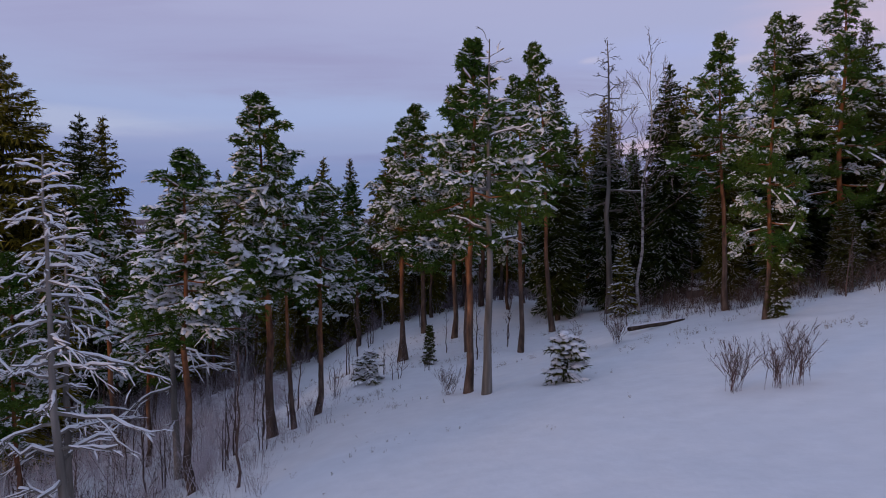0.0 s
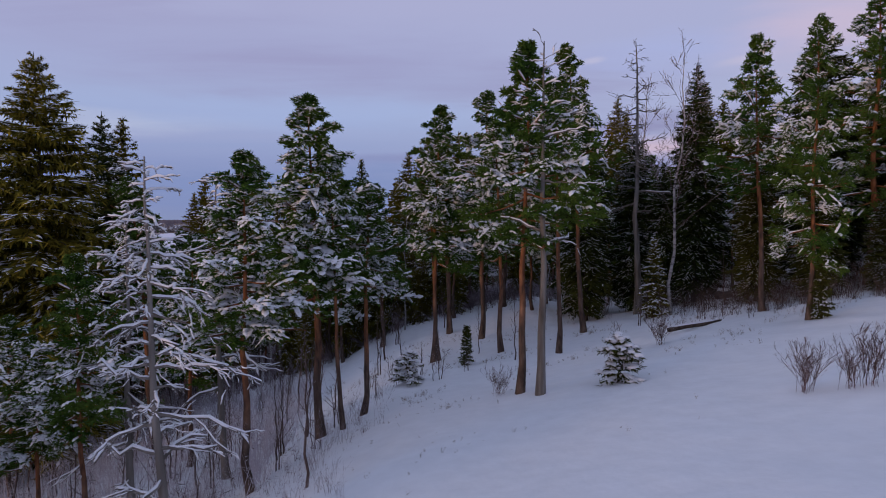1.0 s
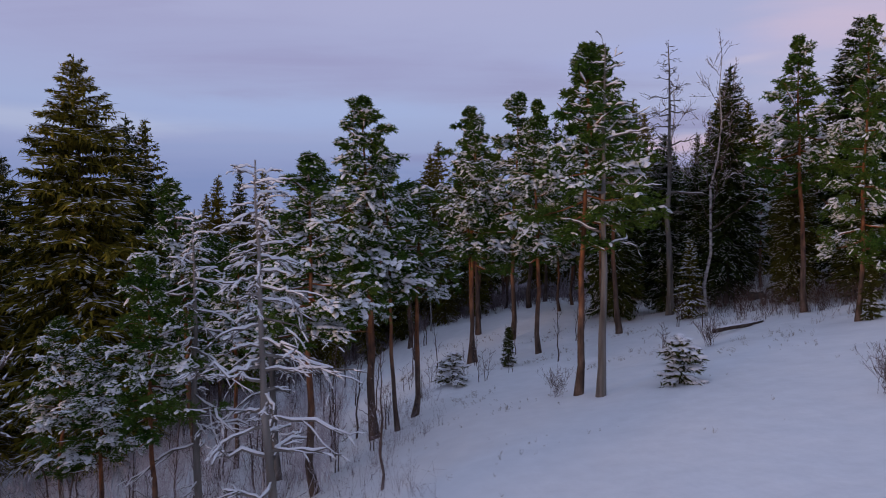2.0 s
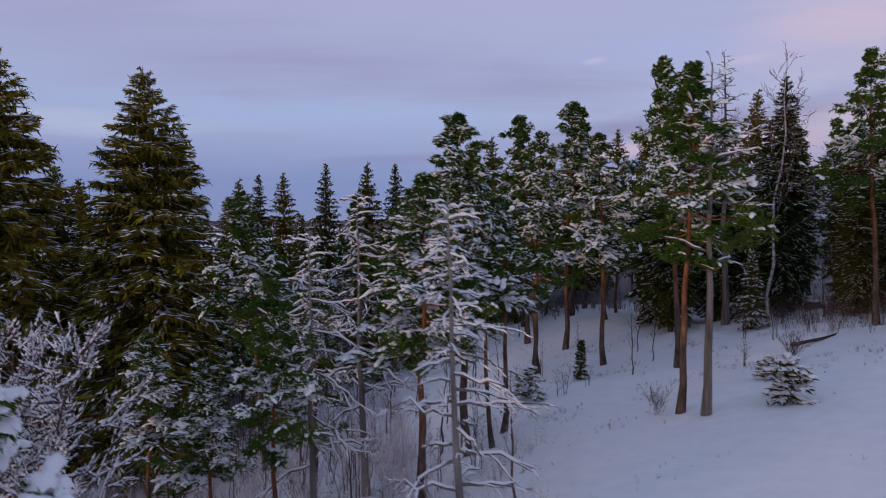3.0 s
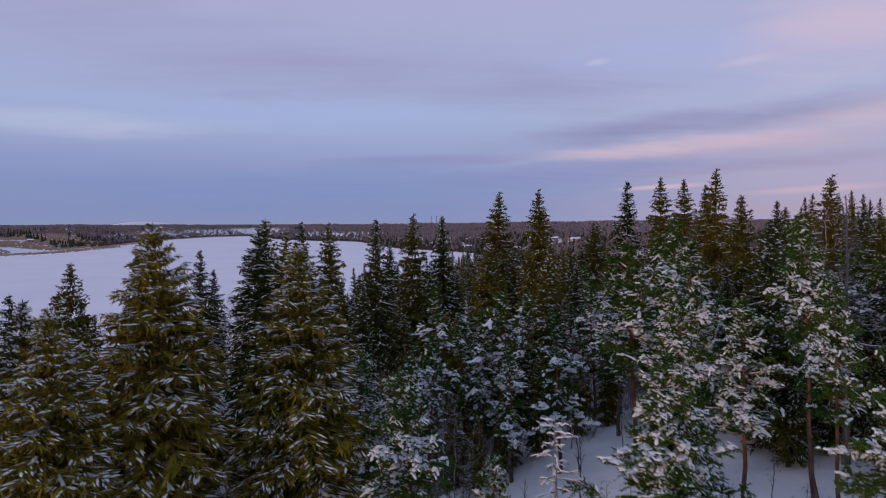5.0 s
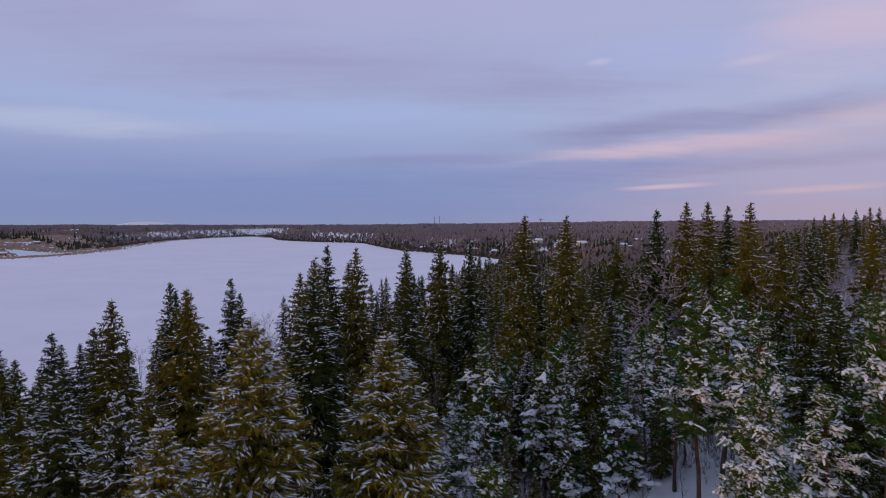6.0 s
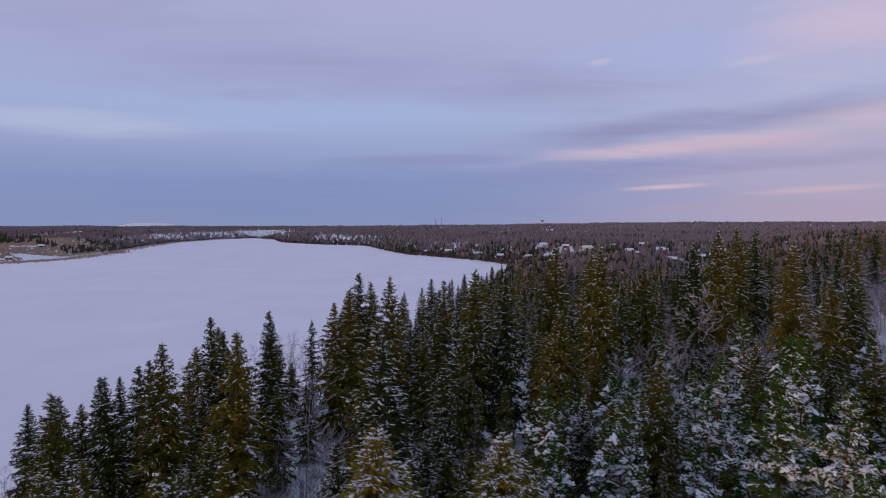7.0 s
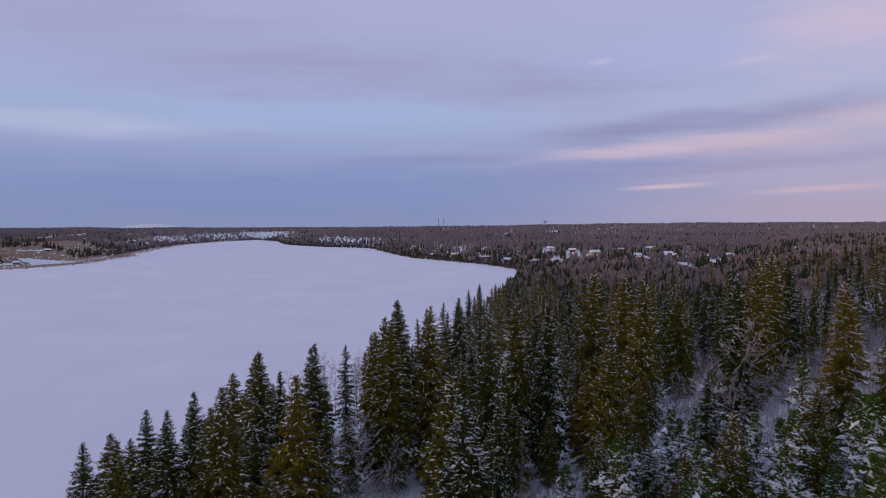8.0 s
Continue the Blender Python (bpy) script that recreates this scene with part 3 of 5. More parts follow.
            for _ in range(rng.poisson(load * (2.4 if close else 2.6))):   # ridges of snow along the bough's back
                a = rng.uniform(0.25, 0.92)
                us = np.linspace(a, min(a + rng.uniform(0.10, 0.28), 1.06), 5 if close else 4)
                if np.interp(a, s[1:], np.diff(p[:, 2])) * (n - 1) < -0.6 * length:       # too steep to hold snow
                    continue
                wave = rng.normal(0, 0.03, (len(us), 3)) * step / 0.2
                ridge(white, np.column_stack([np.interp(us, s, p[:, c]) for c in range(3)]) + wave, (0.07 + 0.02 * length) * rng.uniform(0.6, 1.3), 0.03 + 0.08 * step, rng)
            if snow > 1:                          # nearly buried
                us = rng.uniform(0.3, 1.0, 5)
                lumps(white, np.column_stack([np.interp(us, s, p[:, c]) for c in range(3)]) + [0, 0, 0.02], rng.uniform(0.4, 1.2, (5, 1)) * np.array([0.15, 0.12, 0.08]), rng, 0.35, False, np.full(5, az))
        h += spacing * rng.uniform(0.8, 1.2) * (1 - (0.58 if close else 0.5) * t)
    spikes(green, sp[-1:] - [0, 0, 0.9], sp[-1:] + [0, 0, 0.1], np.array([0.14]), rng)
    part("trunk", stem, MAT["spruce_bark"], root)
    tagged(part("branch_wood", wood, MAT["spruce_bark"], root), kind="stuff")
    tagged(part("crown", green, MAT[tint], root, "shaggy olive-green needle sprays, sun gold in the colour" if tint != "dark_spruce" else "dark green needle sprays, shade in the colour"), kind="stuff")
    if white.n:
        tagged(part("snow_cover", white, MAT["snow"], root, "snow lying along the drooping boughs"), kind="stuff")
    return root


def forked(rng, start, ahead, length, radius, depth, out, snow_out, spread, children, snow, up=0.15, crook=0.05, flat=1.0):
    """Bare wood that forks and forks again."""
    n = 6 if depth > 1 else 4
    p = curve_points(start, ahead, length, up, 0.02, n, rng, crook)
    out.append((depth, p, radius))
    if snow:
        snow_out.append((depth, p, radius))
    if depth == 0:
        return
    for i in range(children):
        s = rng.uniform(0.25, 0.98)
        q = np.array([np.interp(s, np.linspace(0, 1, n), p[:, c]) for c in range(3)])
        d = unit(unit(p[-1] - p[0]) + rng.normal(0, spread, 3) * [1, 1, flat])
        forked(rng, q, d, length * rng.uniform(0.32, 0.58), radius * 0.5, depth - 1, out, snow_out, spread, children, snow, up, crook, flat)


def bare_tree(seed, height, radius, limbs, label, name="birch_tree", bark="birch_bark", crown_from=0.3, depth=2, children=5, frost=1.0, up=55, thick=0.028, category="tree", stems=1, splay=0.10, slim=0.009, rime="frost"):
    """A leafless tree with fine frosted twigs."""
    rng = np.random.default_rng(seed)
    root = tree_root(name, label, category, name.replace("_", " ") + " growth")
    stem, wood, white = Build(), Build(), Build()
    for k in range(stems):
        foot = rng.normal(0, 0.12 * (stems > 1), 2)
        z = np.linspace(0, 1, 9)
        tip = rng.normal(0, 0.05 + splay * (stems > 1), 2) * height
        hh = height * rng.uniform(0.75, 1.0) if stems > 1 else height
        sp = np.column_stack([foot[0] + tip[0] * z ** 1.5, foot[1] + tip[1] * z ** 1.5, z * hh])
        sp[1:, :2] += rng.normal(0, 0.008 * height, (8, 2))
        r0 = height * slim
        tube(stem, sp, r0 * (1.15 - z * 1.05) + min(0.006, height * 0.0012), 7 if stems < 4 else 4)
        found, frosted = [], []
        for i in range(limbs):
            t = (i + rng.uniform(0, 1)) / limbs
            h = hh * (crown_from + (0.97 - crown_from) * t)
            q = np.array([np.interp(h, sp[:, 2], sp[:, c]) for c in range(3)])
            lift = radians(up + rng.normal(0, 12))
            az = i * 2.4 + rng.uniform(-0.4, 0.4)
            d = np.array([math.cos(az) * math.cos(lift), math.sin(az) * math.cos(lift), math.sin(lift)])
            forked(rng, q, d, radius * (1 - 0.62 * t) * rng.uniform(0.7, 1.2), r0 * 0.45 * (1.1 - t), depth, found, frosted, 0.55, children, True, 0.05)
        twigs_a, twigs_b, twigs_w = [], [], []
        for dp, p, r in found:
            if dp == depth or (dp and depth > 2):
                tube(wood, p, np.linspace(max(r, 0.012), 0.008, len(p)), 3)
            else:
                twigs_a.append(p[:-1])
                twigs_b.append(p[1:])
                twigs_w.append(np.full(len(p) - 1, thick * (0.7 if dp == 0 else 1.0)))
        if twigs_a:
            a, b2, w = np.concatenate(twigs_a), np.concatenate(twigs_b), np.concatenate(twigs_w)
            spikes(wood, a, b2 + (b2 - a) * 0.15, w, rng, 0.0, True)
            pick = rng.uniform(0, 1, len(a)) < frost
            lift = np.array([0, 0, 0.5]) * thick
            spikes(white, (a + lift)[pick], (b2 + (b2 - a) * 0.1 + lift)[pick], w[pick] * 1.25, rng, 0.0, True)
    part("trunk", stem, MAT[bark], root)
    tagged(part("branchwork", wood, MAT["twig"], root), kind="stuff")
    if white.n:
        tagged(part("frost", white, MAT[rime], root, "white frost on thin twigs"), kind="stuff")
    return root


def snag(seed, height, radius, limbs, label, crown_from=0.25, snow=1.0, children=3, lean=0.0, bow=0.1, top_bare=0.12, rope=0.023, crook=0.095, flat=1.0, tilt=14):
    """A dead grey tree whose crooked boughs carry ropes of snow."""
    rng = np.random.default_rng(seed)
    root = tree_root("dead_tree", label, "tree", "dead trees")
    stem, wood, white = Build(), Build(), Build()
    z = np.linspace(0, 1, 12)
    dr = np.cumsum(rng.normal(0, 0.008, (12, 2)), 0) * height * 0.4
    sp = np.column_stack([dr[:, 0] + lean * height * z, dr[:, 1], z * height])
    sp[0, :2] = 0
    r0 = height * 0.0130
    tube(stem, sp, r0 * np.r_[1.25, 1 - z[1:] * 0.88], 10)
    found, laden = [], {}
    for i in range(limbs):
        t = (i + rng.uniform(0, 1)) / limbs
        h = height * (crown_from + (0.99 - crown_from) * t ** 0.55)
        q = np.array([np.interp(h, sp[:, 2], sp[:, c]) for c in range(3)])
        bearing = []
        lift = radians(rng.normal(2 + 22 * t ** 4, tilt))
        az = i * 2.4 + rng.uniform(-0.6, 0.6)
        d = np.array([math.cos(az) * math.cos(lift), math.sin(az) * math.cos(lift), math.sin(lift)])
        forked(rng, q, d, radius * (1 - 0.72 * t) * rng.uniform(0.45, 1.2), r0 * 0.36 * (1.15 - t), 2, found, bearing, 0.5, children, t < 1 - top_bare, -bow, crook, flat)
        laden.update({id(e[1]): True for e in bearing})
    part("trunk", stem, MAT["grey_bark"], root)
    for dp, p, r in found:                       # a bough comes before its twigs
        if dp == 2:
            if wood.n:
                close_bough(root, wood, white)
            wood, white = Build(), Build()
        tube(wood, p, np.linspace(max(r, 0.014), 0.008, len(p)), 5 if dp == 2 else 3)
        if laden.get(id(p)) and rng.uniform() < snow:
            q = p[rng.integers(0, 2):].copy()
            w = np.full(len(q), rope * (0.65 + 0.3 * dp)) * rng.uniform(0.7, 1.4, len(q))
            w[0] *= 0.6
            w[-1] *= 0.45
            q[:, 2] += np.maximum(r, 0.014) * 0.6 + w * 0.5
            tube(white, q, w, 5)
    close_bough(root, wood, white)
    return root


def close_bough(root, wood, white):
    bough = part("bough", wood, MAT["grey_bark"], root)
    if white.n:
        tagged(part("snow_rope", white, MAT["snow"], bough, "ropes of snow along the bough"), kind="stuff")


# ---- ground and lake ----
LAKE_Z = -23.0
SHORE = np.array([(-112, -400), (-120, 40), (-110, 100), (-100, 150), (-74, 215), (-45, 300), (-5, 480), (30, 650), (58, 840), (50, 890), (2, 1006), (-96, 1162),
                  (-153, 1348), (-241, 1690), (-404, 1822), (-558, 2043), (-700, 2500), (-847, 2809), (-929, 2497), (-904, 2043), (-809, 1644), (-713, 1297),
                  (-690, 1250), (-640, 1010), (-669, 899), (-800, 760), (-950, 300), (-950, -400)], float)


def shore_distance(x, y):
    """Metres to the lake's shore, negative out on the ice."""
    p = np.stack([x, y], -1)[..., None, :]
    a, b = SHORE, np.roll(SHORE, -1, 0)
    e = b - a
    t = np.clip(((p - a) * e).sum(-1) / (e * e).sum(-1), 0, 1)
    far = np.sqrt((((p - a) - t[..., None] * e) ** 2).sum(-1)).min(-1)
    cross = ((a[:, 1] > p[..., 1]) != (b[:, 1] > p[..., 1])) & (p[..., 0] < e[:, 0] * (p[..., 1] - a[:, 1]) / np.where(e[:, 1] == 0, 1e-9, e[:, 1]) + a[:, 0])
    return np.where(cross.sum(-1) % 2 == 1, -far, far)


def smooth(v, low, high):
    t = np.clip((v - low) / (high - low), 0, 1)
    return t * t * (3 - 2 * t)


def waves(x, y, size, seed):
    """Soft rolling noise, about -1 to 1."""
    rng = np.random.default_rng(seed)
    out = 0
    for k in range(6):
        a, ph, s = rng.uniform(0, 6.283), rng.uniform(0, 6.283), size * rng.uniform(0.6, 1.5)
        out = out + np.sin((x * math.cos(a) + y * math.sin(a)) * 6.283 / s + ph)
    return out / 3.0


def height_at(x, y):
    x, y = np.asarray(x, float), np.asarray(y, float)
    slope = 0.189 * (x - 2.1) - 0.094 * (y - 25.2)
    d = np.clip(-2 - x, 0, 9)
    slope = slope - 0.027 * d * d * smooth(-x, 75, 20)
    slope = np.where(slope > 6, 6 + 6 * np.tanh((slope - 6) / 12), slope)
    land = -20.5 + 17 * smooth(y, 260, 760) + smooth(y, 1000, 3900) * (18 + 26 * smooth(x, -900, 1800)) + 2.5 * waves(x, y, 420, 3) * smooth(y, 300, 900)
    z = np.logaddexp(slope / 1.5, land / 1.5) * 1.5
    z = z + 1.7 * smooth(y, 48, 64) * (1 - smooth(y, 72, 104)) * smooth(x, -26, -8) * (1 - smooth(x, 6, 16))
    z = z + 0.07 * waves(x, y, 9, 5) + 0.008 * waves(x, y, 2.8, 6) + 0.35 * waves(x, y, 30, 8) * smooth(y, 45, 80)
    s = shore_distance(x, y)
    rise = LAKE_Z + 0.5 + (z - LAKE_Z - 0.5) * smooth(s, 0, np.where(y > 400, 160, 30))
    return np.where(s > 0, LAKE_Z + (rise - LAKE_Z) * np.clip(s / 3, 0, 1), LAKE_Z + np.maximum(-2.0, s * 0.15))


def lines(*runs):
    """Rising grid lines: runs of (from, to, step)."""
    return np.unique(np.concatenate([np.arange(a, b, s) for a, b, s in runs]).round(3))


gx = lines((-4800, -1000, 200), (-1000, -125, 14), (-125, -40, 2.5), (-40, 32, 0.55), (32, 120, 3), (120, 500, 14), (500, 1600, 50), (1600, 4801, 200))
gy = lines((-600, -20, 40), (-20, 4, 3), (4, 62, 0.55), (62, 130, 2), (130, 330, 5), (330, 1000, 12), (1000, 2900, 22), (2900, 4301, 70))
X, Y = np.meshgrid(gx, gy)
Z = height_at(X, Y)
near = (X > -41) & (X < 33) & (Y > 3) & (Y < 63)
rough = np.array([noise.fractal(Vector((float(a) * 0.55, float(b) * 0.55, 3.0)), 0.8, 2.0, 4) for a, b in zip(X[near], Y[near])])
wild = smooth(Y[near], 22, 36) * 0.7 + smooth(-X[near], 2, 12) * 0.6 + 0.20          # trodden and brushy under the trees, smooth in the clearing
Z[near] += rough * 0.16 * np.clip(wild, 0, 1)
g = Build()
ny, nx = Z.shape
i, j = np.meshgrid(np.arange(ny - 1), np.arange(nx - 1), indexing="ij")
p = i * nx + j
g.add(np.stack([X, Y, Z], -1).reshape(-1, 3), np.concatenate([np.stack([p, p + 1, p + nx + 1], -1).reshape(-1, 3), np.stack([p, p + nx + 1, p + nx], -1).reshape(-1, 3)]))
ground = tagged(new("ground", g.mesh("ground", MAT["ground"])), "snow-covered hillside running down to the lake", "ground", kind="structure")

bm = bmesh.new()
bm.faces.new([bm.verts.new((a, b, LAKE_Z)) for a, b in SHORE + unit(SHORE - SHORE.mean(0)) * 1.0])
bmesh.ops.triangulate(bm, faces=bm.faces[:])
bmesh.ops.recalc_face_normals(bm, faces=bm.faces[:])
me = bpy.data.meshes.new("lake")
bm.to_mesh(me)
bm.free()
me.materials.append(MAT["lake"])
lake = tagged(new("water", me), "frozen lake under smooth snow, pink sky glow in its colour", "lake", kind="structure")

# ---- trees: kinds ----
PINES = [pine(11, 15, 0.46, 2.9, 42, 1.0, 0.66, "tall Scots pine with rusty trunk and snow-laden crown"),
         pine(12, 15, 0.42, 2.9, 44, 1.0, 1.3, "Scots pine with a full crown heavy with snow"),
         pine(13, 15, 0.52, 2.6, 38, 1.0, 0.8, "slender Scots pine with bare orange trunk", 0.03),
         pine(14, 15, 0.46, 2.8, 42, 1.0, 1.5, "bushy Scots pine with snow on low limbs"),
         pine(16, 20, 0.20, 3.9, 62, 1.0, 0.42, "tall dark Scots pine with rusty trunk and light snow")]
PINE_WHITE = pine(15, 13, 0.25, 2.8, 40, 1.0, 2.6, "pine almost buried under thick fresh snow", heavy=2.0)
PINES_FAR = [pine(21, 16, 0.38, 2.9, 32, 0.42, 1.0, "Scots pine with snowy crown in the forest"),
             pine(22, 16, 0.30, 2.7, 34, 0.42, 1.3, "snow-laden Scots pine on the forest slope")]
SPRUCES = [spruce(31, 26, 10.5, 0.74, 0.21, 0.75, "tall shaggy Norway spruce, drooping branches coloured golden as sunlit", most=4.2, point=0.9, tint="olive_spruce", droop=0.42),
           spruce(32, 26, 8.0, 0.72, 0.21, 0.42, "tall narrow Norway spruce dusted with snow", most=3.2, tint="dark_spruce", point=0.9, droop=0.42),
           spruce(33, 24, 8.0, 0.72, 0.22, 0.65, "Norway spruce with snow along its branches", most=3.4, tint="dark_spruce", point=0.9, droop=0.4)]
SPRUCES_FAR = [spruce(41, 25, 8.6, 1.0, 0.38, 0.27, "Norway spruce in the lakeside forest", shag=0.9, most=3.6, point=0.95, droop=0.4),
               spruce(42, 25, 7.6, 0.95, 0.38, 0.34, "narrow snowy Norway spruce in the forest", shag=1.0, most=3.1, tint="dark_spruce", point=0.95, droop=0.4),
               spruce(43, 23, 8.8, 1.05, 0.40, 0.21, "broad dark Norway spruce in the forest", shag=1.0, most=3.8, point=0.95, droop=0.4)]
SPRUCES_DIST = [spruce(51, 24, 7.0, 1.3, 0.62, 0.2, "distant Norway spruce near the lake shore", shag=0.8, most=3.2, point=0.95),
                spruce(52, 24, 6.4, 1.3, 0.62, 0.25, "distant narrow Norway spruce near the shore", shag=0.8, most=2.9, tint="dark_spruce", point=0.95)]
FROSTED = [bare_tree(63, 12, 4.3, 20, "leafless tree thick with pale hoar frost", "frosted_tree", crown_from=0.2, up=46, slim=0.006, thick=0.075, children=5),
           bare_tree(64, 12, 3.6, 18, "frosted leafless tree with a tall crown", "frosted_tree", crown_from=0.22, up=56, slim=0.006, thick=0.065, children=5)]
BIRCHES = [bare_tree(61, 13, 3.2, 16, "leafless birch with frosted purple-grey twigs", slim=0.006, frost=0.45),
           bare_tree(62, 12, 3.6, 18, "leafless frosted birch with a rounded crown", crown_from=0.22, up=48, slim=0.006, frost=0.45)]
SAPLINGS = [bare_tree(71, 3.2, 0.7, 7, "thin leafless sapling with frosted twigs", "sapling", "twig", 0.25, 1, 4, 0.8, 60, 0.016, "sapling", 2),
            bare_tree(72, 4.6, 0.9, 9, "tall leafless sapling standing in snow", "sapling", "twig", 0.3, 1, 4, 0.7, 62, 0.016, "sapling", 1),
            bare_tree(73, 2.2, 0.7, 6, "low leafless sapling with snowy twigs", "sapling", "twig", 0.2, 1, 4, 0.9, 50, 0.016, "sapling", 3)]
SHRUBS = [bare_tree(81, 2.2, 0.75, 4, "leafless reddish shrub standing in open snow", "shrub", "red_twig", 0.15, 1, 5, 0.4, 58, 0.015, "shrub", 22, 0.24, 0.0014),
          bare_tree(82, 1.9, 0.7, 4, "leafless brown shrub with dry leaves in snow", "shrub", "red_twig", 0.15, 1, 5, 0.4, 58, 0.015, "shrub", 18, 0.22, 0.0015)]
YOUNG = [spruce(91, 2.0, 1.0, 0.27, 0.14, 1.3, "small young spruce half buried in snow", 0.02, 0.8, "young_spruce", -0.05, 0.95, "dark_spruce"),
         spruce(92, 2.4, 0.36, 0.2, 0.10, 0.12, "small dark green young spruce on the slope", 0.03, 0.6, "young_spruce", -0.05, 9.0, "dark_spruce"),
         spruce(93, 5.5, 1.1, 0.36, 0.16, 0.6, "young spruce with snowy branches", 0.03, 0.8, "young_spruce", 0.2)]
BUSHES = [bare_tree(95, 7.5, 2.6, 16, "leafless bush-like tree thick with snow", "snowy_tree", "twig", 0.25, 2, 6, 1.0, 38, 0.085, "tree", 3, rime="snow")]
USED = set()


def plant(proto, x, y, scale=1.0, wide=None, turn=None, sink=0.08, z=None):
    """A tree of that kind at (x, y) on the ground. The first one uses the original."""
    wide = scale if wide is None else wide
    turn = random.uniform(0, 360) if turn is None else turn
    zz = float(height_at(x, y)) - sink if z is None else z
    m = pose(x, y, zz, 0, 0, turn) @ Matrix.Diagonal((wide, wide, scale, 1))
    if proto.name in USED:
        s = proto.scale
        return copy_thing(proto, m @ Matrix.Diagonal((1 / s[0], 1 / s[1], 1 / s[2], 1)))
    USED.add(proto.name)
    proto.matrix_basis = m
    return proto


def plant_to(proto, own, x, y, top, wide=1.0, turn=None):
    """A tree whose tip reaches the height top; own: the kind's own height."""
    s = (top - float(height_at(x, y))) / own
    return plant(proto, x, y, s, s * wide, turn)


